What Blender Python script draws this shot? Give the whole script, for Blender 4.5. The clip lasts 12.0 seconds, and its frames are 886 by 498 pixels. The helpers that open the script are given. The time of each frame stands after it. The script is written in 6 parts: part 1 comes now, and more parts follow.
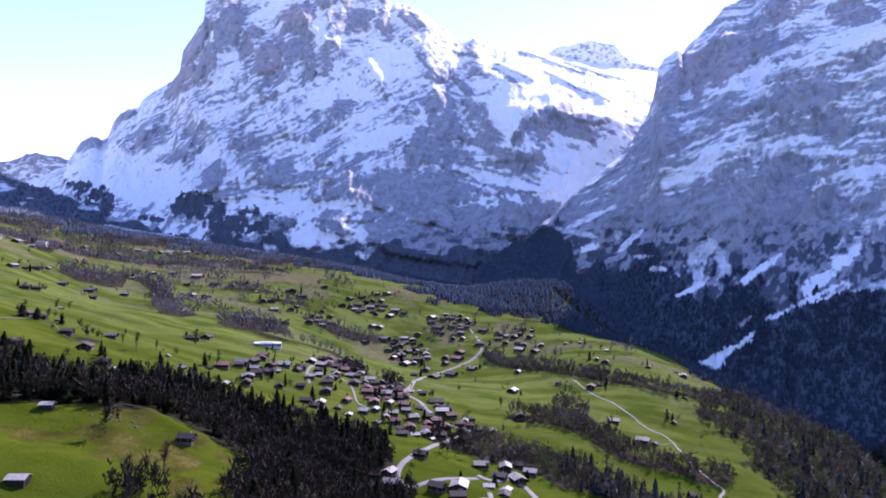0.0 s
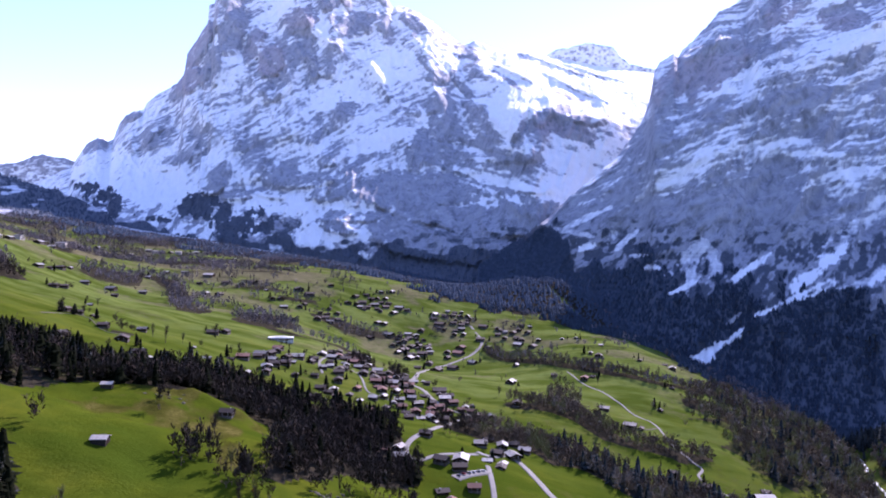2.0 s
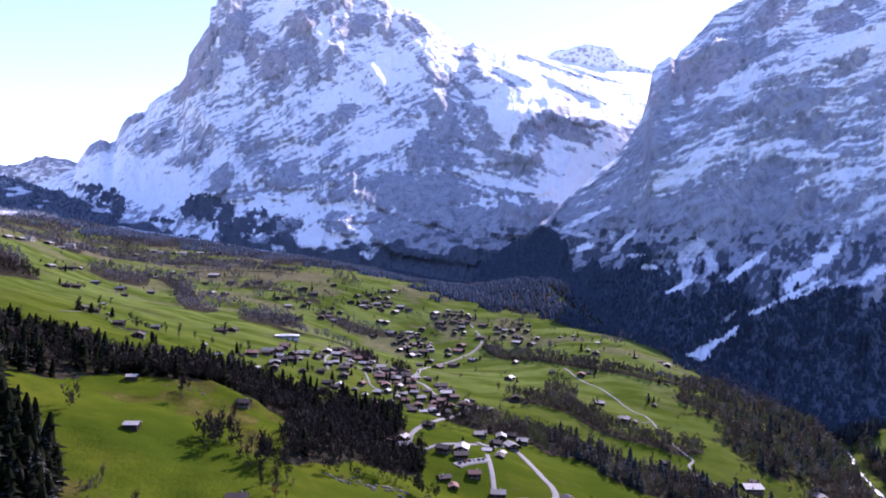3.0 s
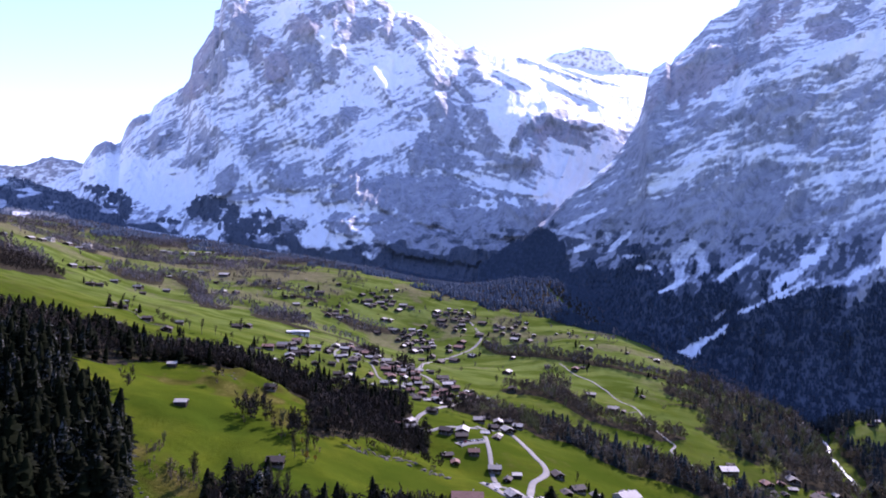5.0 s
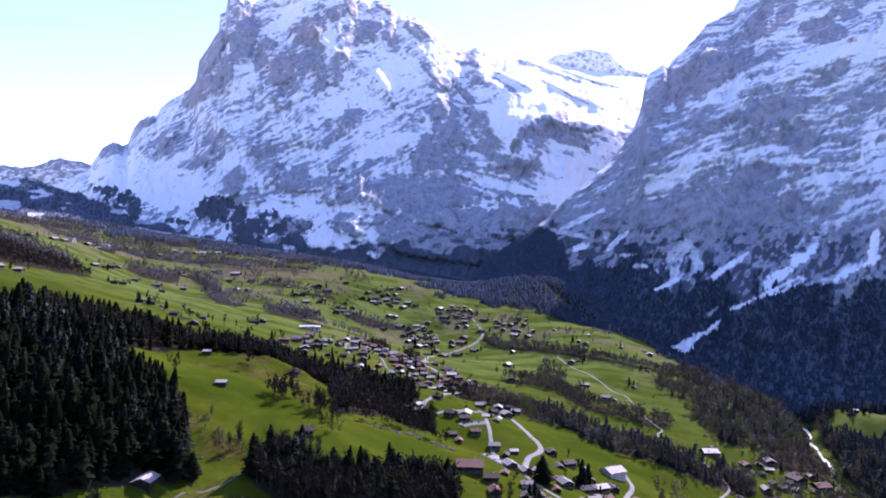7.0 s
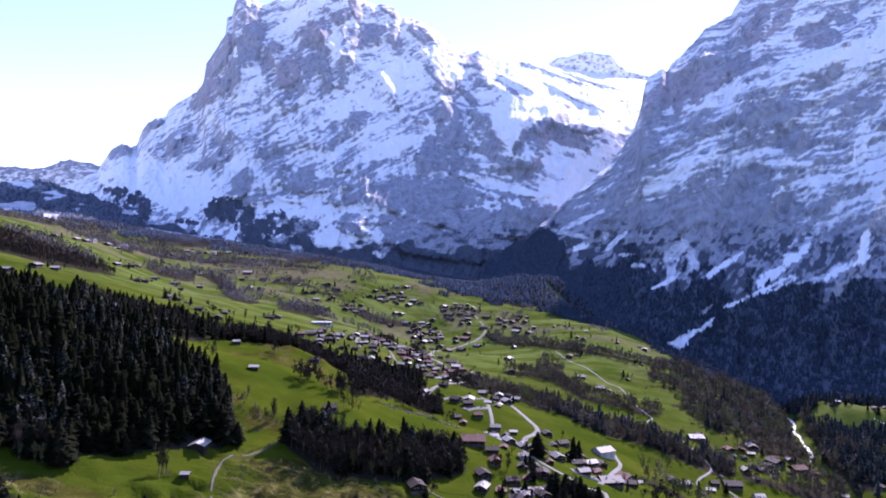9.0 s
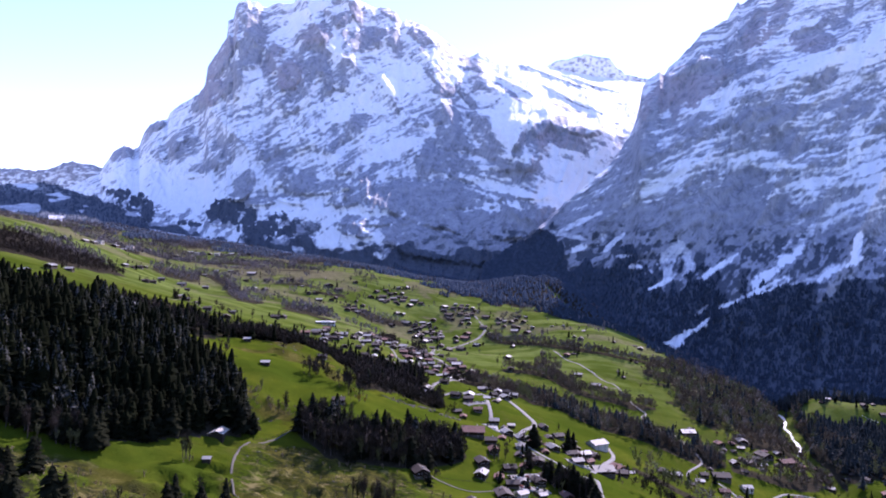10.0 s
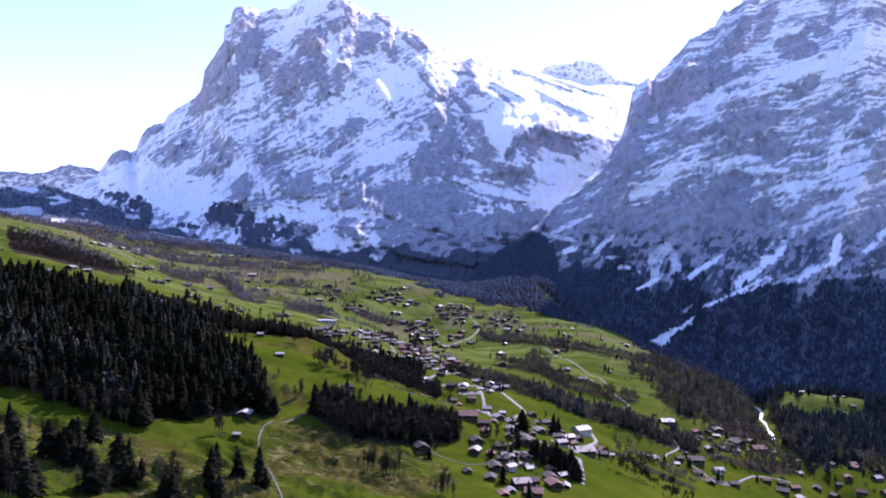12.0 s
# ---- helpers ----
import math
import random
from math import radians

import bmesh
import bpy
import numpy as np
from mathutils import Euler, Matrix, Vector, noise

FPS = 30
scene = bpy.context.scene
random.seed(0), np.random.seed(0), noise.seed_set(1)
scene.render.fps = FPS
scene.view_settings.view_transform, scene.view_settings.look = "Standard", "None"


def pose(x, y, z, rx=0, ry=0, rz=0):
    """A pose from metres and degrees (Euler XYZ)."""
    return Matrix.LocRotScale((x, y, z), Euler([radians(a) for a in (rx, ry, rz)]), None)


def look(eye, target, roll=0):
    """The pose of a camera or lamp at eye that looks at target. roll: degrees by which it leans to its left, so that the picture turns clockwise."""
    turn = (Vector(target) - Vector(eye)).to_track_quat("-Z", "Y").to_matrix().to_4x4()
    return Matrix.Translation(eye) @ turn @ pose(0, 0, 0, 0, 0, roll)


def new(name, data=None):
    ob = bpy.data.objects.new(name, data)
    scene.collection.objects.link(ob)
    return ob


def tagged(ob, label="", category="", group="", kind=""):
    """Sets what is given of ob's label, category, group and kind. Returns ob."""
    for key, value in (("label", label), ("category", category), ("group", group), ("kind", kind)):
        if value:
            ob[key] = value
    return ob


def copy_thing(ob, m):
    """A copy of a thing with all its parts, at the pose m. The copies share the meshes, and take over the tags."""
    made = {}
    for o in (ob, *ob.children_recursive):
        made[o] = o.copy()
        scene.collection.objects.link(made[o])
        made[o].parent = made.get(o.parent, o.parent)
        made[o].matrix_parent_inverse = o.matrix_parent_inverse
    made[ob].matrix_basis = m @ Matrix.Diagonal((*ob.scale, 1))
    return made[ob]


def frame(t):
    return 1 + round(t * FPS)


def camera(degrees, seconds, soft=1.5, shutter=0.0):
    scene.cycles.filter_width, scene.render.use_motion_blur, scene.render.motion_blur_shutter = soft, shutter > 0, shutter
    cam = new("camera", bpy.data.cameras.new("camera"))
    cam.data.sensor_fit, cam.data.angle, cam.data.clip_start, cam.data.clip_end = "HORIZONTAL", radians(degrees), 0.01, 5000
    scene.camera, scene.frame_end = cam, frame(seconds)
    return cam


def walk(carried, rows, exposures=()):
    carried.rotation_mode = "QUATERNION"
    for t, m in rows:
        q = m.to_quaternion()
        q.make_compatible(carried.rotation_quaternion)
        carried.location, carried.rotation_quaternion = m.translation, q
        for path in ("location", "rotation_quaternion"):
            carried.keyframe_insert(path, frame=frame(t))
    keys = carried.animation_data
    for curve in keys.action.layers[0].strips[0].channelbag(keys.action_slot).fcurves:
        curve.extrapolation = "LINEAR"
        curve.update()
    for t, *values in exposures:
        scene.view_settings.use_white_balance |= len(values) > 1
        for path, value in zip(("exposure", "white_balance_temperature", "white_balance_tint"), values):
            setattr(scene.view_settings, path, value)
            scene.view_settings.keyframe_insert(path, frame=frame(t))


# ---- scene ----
cam = camera(68.9, 12.0, 1.9)
PATH = [
    (0, (-0.84, 2.289, 302.962), (-0.829, 4.289, 302.997), 1.7),
    (0.5, (-1.358, -13.62, 302.941), (-1.347, -11.62, 302.975), 1.6),
    (1, (-1.942, -29.699, 302.903), (-1.932, -27.7, 302.937), 1.6),
    (1.5, (-2.604, -45.917, 302.873), (-2.594, -43.917, 302.907), 1.5),
    (2, (-3.395, -62.292, 302.862), (-3.386, -60.292, 302.895), 1.6),
    (2.5, (-4.193, -78.698, 302.894), (-4.185, -76.699, 302.927), 1.5),
    (2.6, (-4.355, -81.994, 302.901), (-4.349, -79.995, 302.932), 1.6),
    (3, (-5.003, -95.227, 302.983), (-4.994, -93.227, 303.016), 1.5),
    (4.8, (-7.999, -154.994, 304.104), (-7.981, -152.994, 304.134), 2.0),
    (5, (-8.312, -161.709, 304.139), (-8.303, -159.709, 304.172), 1.6),
    (5.5, (-9.073, -178.706, 304.158), (-9.066, -176.706, 304.192), 1.6),
    (6, (-9.802, -195.893, 304.113), (-9.796, -193.893, 304.146), 1.6),
    (6.5, (-10.52, -213.176, 304.046), (-10.515, -211.177, 304.077), 1.6),
    (7, (-11.348, -230.524, 303.957), (-11.345, -228.524, 303.987), 1.5),
    (8.8, (-14.412, -292.587, 303.417), (-14.416, -290.587, 303.444), 1.5),
    (9, (-14.732, -299.417, 303.396), (-14.738, -297.417, 303.425), 1.5),
    (9.5, (-15.53, -316.399, 303.336), (-15.535, -314.399, 303.366), 1.5),
    (10, (-16.385, -333.466, 303.26), (-16.39, -331.467, 303.293), 1.5),
    (10.5, (-17.213, -350.54, 303.186), (-17.215, -348.54, 303.224), 1.4),
    (11, (-18.114, -367.697, 303.104), (-18.108, -365.697, 303.147), 1.4),
    (11.5, (-19.026, -384.919, 303.029), (-19.013, -382.919, 303.074), 1.3),
    (12, (-19.939, -402.207, 302.963), (-19.925, -400.207, 303.001), 1.4),
]
walk(cam, [(t, look(eye, target, roll)) for t, eye, target, roll in PATH], [(0.0, 1.2, 5560, 45), (12.0, 1.22, 5560, 45)])

# ---- sky and sun ----
SUN_BEARING, SUN_RISE = radians(29), radians(38)
sky_world = bpy.data.worlds.new("sky")
scene.world = sky_world
sky_world.use_nodes = True
tree = sky_world.node_tree
tree.nodes.clear()
sky = tree.nodes.new("ShaderNodeTexSky")
sky.sky_type, sky.sun_disc = "NISHITA", False
sky.sun_elevation, sky.sun_rotation = SUN_RISE, SUN_BEARING
sky.altitude, sky.air_density, sky.dust_density, sky.ozone_density = 2200, 1.25, 0.25, 1.0
ground_light = tree.nodes.new("ShaderNodeBackground")
ground_light.inputs["Strength"].default_value = 0.145
sky_out = tree.nodes.new("ShaderNodeOutputWorld")
tree.links.new(sky.outputs[0], ground_light.inputs["Color"])
tree.links.new(ground_light.outputs[0], sky_out.inputs["Surface"])

sun_data = bpy.data.lights.new("sun", "SUN")
sun_data.energy, sun_data.angle, sun_data.color = 4.1, radians(0.53), (1.0, 0.93, 0.79)
sun = new("sun", sun_data)
toward_sun = Vector((math.sin(SUN_BEARING) * math.cos(SUN_RISE), math.cos(SUN_BEARING) * math.cos(SUN_RISE), math.sin(SUN_RISE)))
sun.matrix_world = look(toward_sun * 3000, (0, 0, 0))

# ---- materials ----
def shader(name, rough=0.9, spec=0.3):
    m = bpy.data.materials.new(name)
    m.use_nodes = True
    p = m.node_tree.nodes["Principled BSDF"]
    p.inputs["Roughness"].default_value = rough
    p.inputs["Specular IOR Level"].default_value = spec
    return m, m.node_tree, p


def node(t, kind, **inputs):
    n = t.nodes.new(kind)
    for key, value in inputs.items():
        n.inputs[key.replace("_", " ")].default_value = value
    return n


def noise_of(t, scale, detail=5.0, stretch=(1, 1, 1), rough=0.6, coords="Object", tilt=0.0):
    """Fractal noise, cells of 1 / scale metres."""
    tc = t.nodes.new("ShaderNodeNewGeometry") if coords == "World" else t.nodes.new("ShaderNodeTexCoord")
    mp = t.nodes.new("ShaderNodeMapping")
    mp.inputs["Scale"].default_value = stretch
    mp.inputs["Rotation"].default_value = (0, math.radians(tilt), 0)
    t.links.new(tc.outputs["Position" if coords == "World" else coords], mp.inputs["Vector"])
    n = node(t, "ShaderNodeTexNoise", Scale=scale, Detail=detail, Roughness=rough)
    t.links.new(mp.outputs[0], n.inputs["Vector"])
    return n.outputs["Fac"]


def ramp(t, fac, stops):
    r = t.nodes.new("ShaderNodeValToRGB")
    while len(r.color_ramp.elements) < len(stops):
        r.color_ramp.elements.new(0.5)
    for e, (at, col) in zip(r.color_ramp.elements, stops):
        e.position, e.color = at, (*col, 1) if len(col) == 3 else col
    t.links.new(fac, r.inputs[0])
    return r.outputs[0]


def mix(t, fac, a, b, blend="MIX"):
    n = t.nodes.new("ShaderNodeMix")
    n.data_type, n.blend_type = "RGBA", blend
    for sock, value in ((n.inputs[0], fac), (n.inputs[6], a), (n.inputs[7], b)):
        if isinstance(value, (int, float)):
            sock.default_value = value
        elif isinstance(value, tuple):
            sock.default_value = (*value, 1)
        else:
            t.links.new(value, sock)
    return n.outputs[2]


def math_node(t, op, a, b=0.0):
    n = t.nodes.new("ShaderNodeMath")
    n.operation = op
    for sock, value in zip(n.inputs, (a, b)):
        if isinstance(value, (int, float)):
            sock.default_value = value
        else:
            t.links.new(value, sock)
    return n.outputs[0]


def attribute(t, name):
    a = t.nodes.new("ShaderNodeAttribute")
    a.attribute_name = name
    return a.outputs["Fac"]


def edge_mask(t, name, noise, spread=0.6, lo=0.42, hi=0.58):
    """A cover mask with a ragged edge: the mesh's own mask broken up by noise."""
    shift = math_node(t, "MULTIPLY", math_node(t, "SUBTRACT", noise, 0.5), spread)
    total = math_node(t, "ADD", attribute(t, name), shift)
    return ramp(t, total, [(lo, (0, 0, 0)), (hi, (1, 1, 1))])


def bump(t, p, height, strength=0.4, distance=1.0):
    b = node(t, "ShaderNodeBump", Strength=strength, Distance=distance)
    t.links.new(height, b.inputs["Height"])
    t.links.new(b.outputs[0], p.inputs["Normal"])


def mountain_material():
    m, t, p = shader("rock_and_snow", 0.85, 0.2)
    fine, mid, broad = noise_of(t, 0.09, 6), noise_of(t, 0.022, 5), noise_of(t, 0.004, 3)
    layer = noise_of(t, 0.012, 5, (0.35, 0.35, 4.0))
    rock = ramp(t, mid, [(0.25, (0.275, 0.28, 0.305)), (0.5, (0.365, 0.37, 0.395)), (0.75, (0.47, 0.47, 0.485))])
    rock = mix(t, ramp(t, layer, [(0.35, (0, 0, 0)), (0.7, (0.6, 0.6, 0.6))]), rock, (0.32, 0.325, 0.35))
    warm = math_node(t, "MULTIPLY", attribute(t, "warm"), ramp(t, broad, [(0.3, (0.45, 0.45, 0.45)), (0.6, (1, 1, 1))]))
    rock = mix(t, math_node(t, "MULTIPLY", warm, 0.55), rock, (0.46, 0.37, 0.37))
    crack = noise_of(t, 0.035, 7, (1.0, 1.0, 0.5), 0.72, tilt=-30)
    rock = mix(t, ramp(t, crack, [(0.38, (0.75, 0.75, 0.75)), (0.52, (0, 0, 0))]), rock, (0.175, 0.18, 0.205))
    # wood cover is lightened and blued: haze put into its colour
    hazy_scrub = ramp(t, fine, [(0.3, (0.062, 0.074, 0.092)), (0.7, (0.100, 0.114, 0.132))])
    cover = mix(t, edge_mask(t, "wood", mid, 0.7), rock, hazy_scrub)
    snow = ramp(t, mid, [(0.3, (0.88, 0.875, 0.85)), (0.7, (0.94, 0.935, 0.91))])
    strata = noise_of(t, 0.10, 6, (0.10, 0.10, 1.0), 0.7, tilt=12)
    gully = noise_of(t, 0.07, 6, (1.0, 0.5, 0.14), 0.7, tilt=-22)
    broken = math_node(t, "ADD", math_node(t, "MULTIPLY", strata, 0.45), math_node(t, "ADD", math_node(t, "MULTIPLY", gully, 0.30), math_node(t, "MULTIPLY", fine, 0.25)))
    col = mix(t, edge_mask(t, "snow", broken, 1.5, 0.24, 0.76), cover, snow)
    t.links.new(col, p.inputs["Base Color"])
    bump(t, p, math_node(t, "ADD", fine, math_node(t, "MULTIPLY", mid, 2.0)), 0.25, 8.0)
    return m


def ground_material():
    m, t, p = shader("alpine_meadow", 1.0, 0.0)
    fine, mid, broad = noise_of(t, 0.7, 5), noise_of(t, 0.055, 5), noise_of(t, 0.011, 4)
    turf = ramp(t, broad, [(0.3, (0.037, 0.052, 0.003)), (0.5, (0.062, 0.078, 0.005)), (0.7, (0.100, 0.104, 0.009))])
    turf = mix(t, ramp(t, mid, [(0.35, (0, 0, 0)), (0.68, (0.6, 0.6, 0.6))]), turf, (0.030, 0.054, 0.005))
    turf = mix(t, ramp(t, fine, [(0.3, (0, 0, 0)), (0.8, (0.3, 0.3, 0.3))]), turf, (0.078, 0.098, 0.006))
    tuft = noise_of(t, 0.20, 6, rough=0.75)
    turf = mix(t, ramp(t, tuft, [(0.46, (0, 0, 0)), (0.66, (0.5, 0.5, 0.5))]), turf, (0.044, 0.060, 0.006))
    # far turf is paled by distance: haze put into the grass colour
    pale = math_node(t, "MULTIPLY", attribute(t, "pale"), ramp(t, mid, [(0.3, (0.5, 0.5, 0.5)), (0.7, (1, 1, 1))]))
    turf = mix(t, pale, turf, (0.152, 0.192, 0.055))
    # dark bands for shaded hollows: shade of the relief put into the turf
    hollow_shade = noise_of(t, 0.016, 3, (0.55, 1.6, 1.0))
    turf = mix(t, ramp(t, hollow_shade, [(0.42, (0, 0, 0)), (0.60, (0.75, 0.75, 0.75))]), turf, (0.034, 0.054, 0.004))
    dry = ramp(t, mid, [(0.3, (0.034, 0.035, 0.006)), (0.5, (0.062, 0.060, 0.010)), (0.7, (0.120, 0.100, 0.026))])
    dry = mix(t, ramp(t, fine, [(0.4, (0, 0, 0)), (0.7, (0.7, 0.7, 0.7))]), dry, (0.028, 0.032, 0.006))
    # the same painted haze over the dry grass
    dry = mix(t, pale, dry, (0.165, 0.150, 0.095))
    cover = mix(t, edge_mask(t, "dry", noise_of(t, 0.12, 5), 0.9, 0.30, 0.75), turf, dry)
    # dark strokes deepen the soft hummocks: their shade put into the colour
    hummock_shade = ramp(t, noise_of(t, 0.16, 7, (0.7, 1.5, 1.0), 0.78), [(0.47, (0, 0, 0)), (0.57, (0.92, 0.92, 0.92))])
    cover = mix(t, math_node(t, "MULTIPLY", attribute(t, "rough"), hummock_shade), cover, (0.020, 0.023, 0.009))
    straw = ramp(t, noise_of(t, 0.11, 7, (0.8, 1.4, 1.0), 0.75), [(0.53, (0, 0, 0)), (0.65, (0.75, 0.75, 0.75))])
    cover = mix(t, math_node(t, "MULTIPLY", attribute(t, "rough"), straw), cover, (0.190, 0.155, 0.060))
    litter = ramp(t, fine, [(0.3, (0.024, 0.021, 0.013)), (0.7, (0.050, 0.043, 0.029))])
    cover = mix(t, edge_mask(t, "wood", mid, 0.5), cover, litter)
    snow = ramp(t, mid, [(0.3, (0.72, 0.74, 0.78)), (0.7, (0.86, 0.87, 0.89))])
    cover = mix(t, edge_mask(t, "snow", mid, 0.5), cover, snow)
    t.links.new(cover, p.inputs["Base Color"])
    bump(t, p, math_node(t, "ADD", fine, math_node(t, "MULTIPLY", tuft, 2.0)), 0.45, 1.2)
    return m


MOUNTAIN, GROUND = mountain_material(), ground_material()

# ---- ground shape ----
def hash2(ix, iy, seed):
    h = (ix.astype(np.int64) * 374761393 + iy.astype(np.int64) * 668265263 + seed * 974634533) & 0xFFFFFFFF
    h = ((h ^ (h >> 13)) * 1274126177) & 0xFFFFFFFF
    return ((h ^ (h >> 16)) & 0xFFFF) / 65535.0


def grain(x, y, seed=0):
    """Smooth value noise, 0 to 1, one cell per unit."""
    fx, fy = np.floor(x), np.floor(y)
    u, v = x - fx, y - fy
    u, v = u * u * u * (u * (6 * u - 15) + 10), v * v * v * (v * (6 * v - 15) + 10)
    ix, iy = fx.astype(np.int64), fy.astype(np.int64)
    top = hash2(ix, iy, seed) * (1 - u) + hash2(ix + 1, iy, seed) * u
    low = hash2(ix, iy + 1, seed) * (1 - u) + hash2(ix + 1, iy + 1, seed) * u
    return top * (1 - v) + low * v


def fbm(x, y, octaves=4, seed=0, ridged=False):
    x, y = np.asarray(x, float), np.asarray(y, float)
    total, gain, norm = np.zeros(np.broadcast(x, y).shape), 1.0, 0.0
    for k in range(octaves):
        n = grain(x * 2 ** k + 17.3 * k, y * 2 ** k - 9.1 * k, seed + k)
        total += gain * ((1 - np.abs(2 * n - 1)) if ridged else n)
        norm += gain
        gain *= 0.5
    return total / norm


def smooth(lo, hi, x):
    t = np.clip((x - lo) / (hi - lo), 0, 1)
    return t * t * (3 - 2 * t)


def near_line(x, y, line):
    """Distance from points to a polyline in plan."""
    best = np.full(np.shape(x), 1e9)
    for (ax, ay), (bx, by) in zip(line[:-1], line[1:]):
        dx, dy = bx - ax, by - ay
        t = np.clip(((x - ax) * dx + (y - ay) * dy) / (dx * dx + dy * dy), 0, 1)
        best = np.minimum(best, np.hypot(x - ax - t * dx, y - ay - t * dy))
    return best


# broad swells of the valley floor: a tilted plane and rows of soft hills
PLANE = (174.1, -129.7, 18.2)
SWELL_X = (-1000, -600, -300, -100, 100, 350, 650, 950)
SWELL_Y = (-350, 0, 200, 400, 650, 900, 1250, 1800)
SWELL = [
    (9, 65, -1, 3, 24, -76, -95, 24),
    (39, 18, -3, -56, 6, -11, -25, 7),
    (28, 7, -14, -20, 54, -45, -8, -11),
    (13, -7, 35, 6, -14, -68, -22, 6),
    (13, 14, -13, -46, -3, 21, -55, 20),
    (18, -18, -8, 13, -13, -33, -7, -22),
    (48, -61, 17, -54, -85, 83, -65, -67),
    (-53, -14, 10, 16, -9, -10, -32, -45),
]
SWELL_WIDTH = 230.0
RIVER = [(470, 120), (520, 420), (560, 640), (565, 715), (590, 760), (600, 800), (622, 850), (628, 880), (655, 960), (620, 1150), (540, 1450), (400, 1750), (230, 2150)]
RAVINE = [(-560, 530), (-330, 530), (-263, 546), (-220, 560), (-165, 560), (-110, 530), (-66, 490), (-20, 425), (30, 395)]
RIM = [(-90, 235), (-120, 320), (-150, 390), (-200, 420)]


def features(x, y):
    h = 105 * np.exp(-((x - 340) / 190) ** 2 - ((y - 1960) / 230) ** 2)          # wooded knoll before the gorge
    h = h - 26 * np.exp(-(near_line(x, y, RIVER) / 30) ** 2)                     # river bed
    h = h - 18 * np.exp(-(near_line(x, y, RAVINE) / 45) ** 2)                    # wooded ravine
    h = h + 34 * np.exp(-((x - 800) / 125) ** 4 - ((y - 925) / 76) ** 4)          # meadow terrace over the river
    h = h + 16 * np.exp(-((x + 330) / 130) ** 2 - ((y - 250) / 110) ** 2)        # forest hill
    h = h + 12 * np.exp(-((x + 190) / 55) ** 2 - ((y - 300) / 50) ** 2)          # crown of the barn meadow
    h = h + 17 * np.exp(-((x + 190) / 34) ** 2 - ((y - 12) / 26) ** 2)           # rough knoll by the track
    h = h + 13 * np.exp(-(near_line(x, y, RIM) / 55) ** 2)                       # rim of the barn meadow
    h = h + 6 * np.exp(-(near_line(x, y, [(-184, 421), (-146, 409)]) / 8) ** 2)     # earthy bank above the ravine
    return h


def valley(x, y):
    """Height of the ground at a place in plan."""
    x, y = np.asarray(x, float), np.asarray(y, float)
    h = PLANE[0] + PLANE[1] * x / 1000 + PLANE[2] * y / 1000
    for row, cy in zip(SWELL, SWELL_Y):
        gy = np.exp(-(y - cy) ** 2 / (2 * SWELL_WIDTH ** 2))
        for w, cx in zip(row, SWELL_X):
            h = h + w * gy * np.exp(-(x - cx) ** 2 / (2 * SWELL_WIDTH ** 2))
    h = h + features(x, y)
    h = h + 14 * (fbm(x / 170, y / 170, 3, 3) - 0.5) + 8 * (fbm(x / 66, y / 66, 3, 9) - 0.5)
    h = h + 6.5 * (fbm(x / 40, y / 32, 2, 61) - 0.5) * smooth(470, 380, y) * smooth(0, -60, x)
    rough = smooth(190, 125, y) * smooth(20, -60, x) * smooth(-180, -110, y)
    h = h + rough * (smooth(110, 30, y) * 9 * (fbm(x / 38, y / 38, 4, 21, True) - 0.6) + 11.0 * (fbm(x / 17, y / 13, 4, 23, True) - 0.6) * smooth(0.38, 0.58, fbm(x / 42, y / 42, 2, 29)))
    h = h + 0.35 * np.maximum(np.hypot(x, y - 700) - 2300, 0) * smooth(400, -200, y)   # hills close the valley behind
    return h


def grid_mesh(name, x, y, z, masks, material, wrap=False, flip=False):
    """A sheet from three arrays of one shape, with cover masks on its points."""
    rows, cols = x.shape
    me = bpy.data.meshes.new(name)
    me.vertices.add(rows * cols)
    me.vertices.foreach_set("co", np.stack((x, y, z), -1).reshape(-1).astype(np.float32))
    i, j = np.meshgrid(np.arange(rows - 1), np.arange(cols if wrap else cols - 1), indexing="ij")
    k = (j + 1) % cols
    quads = np.stack((i * cols + j, i * cols + k, (i + 1) * cols + k, (i + 1) * cols + j), -1).reshape(-1, 4)
    if flip:
        quads = quads[:, ::-1]
    n = len(quads)
    me.loops.add(4 * n)
    me.loops.foreach_set("vertex_index", quads.reshape(-1).astype(np.int32))
    me.polygons.add(n)
    me.polygons.foreach_set("loop_start", np.arange(0, 4 * n, 4, dtype=np.int32))
    me.polygons.foreach_set("use_smooth", np.ones(n, dtype=bool))
    for key, values in masks.items():
        me.attributes.new(key, "FLOAT", "POINT").data.foreach_set("value", np.broadcast_to(values, x.shape).reshape(-1).astype(np.float32))
    me.materials.append(material)
    me.update()
    me.validate()
    return new(name, me)


# where woods stand in the valley, 0 to 1
FOREST = [(-160, 165), (-200, 245), (-282, 310), (-390, 345), (-560, 385), (-760, 360), (-650, 60), (-420, 50), (-317, 85), (-243, 98)]
RAVINE_WOOD = [(-400, 380), (-300, 338), (-276, 352), (-262, 396), (-244, 414), (-206, 416), (-185, 440), (-150, 440), (-112, 410), (-112, 365), (-100, 310), (-86, 310), (-68, 350), (-45, 396), (-22, 430), (-8, 470),
               (-36, 545), (-48, 588), (-82, 606), (-115, 606), (-151, 620), (-201, 636), (-254, 640), (-291, 600), (-326, 558), (-460, 560), (-460, 480)]
FIR_EDGE = [(-290, 580), (-230, 612), (-150, 600), (-100, 585), (-55, 565)]
GROVE_FIRS = [(-124, 196), (-96, 203), (-66, 207), (-30, 226)]
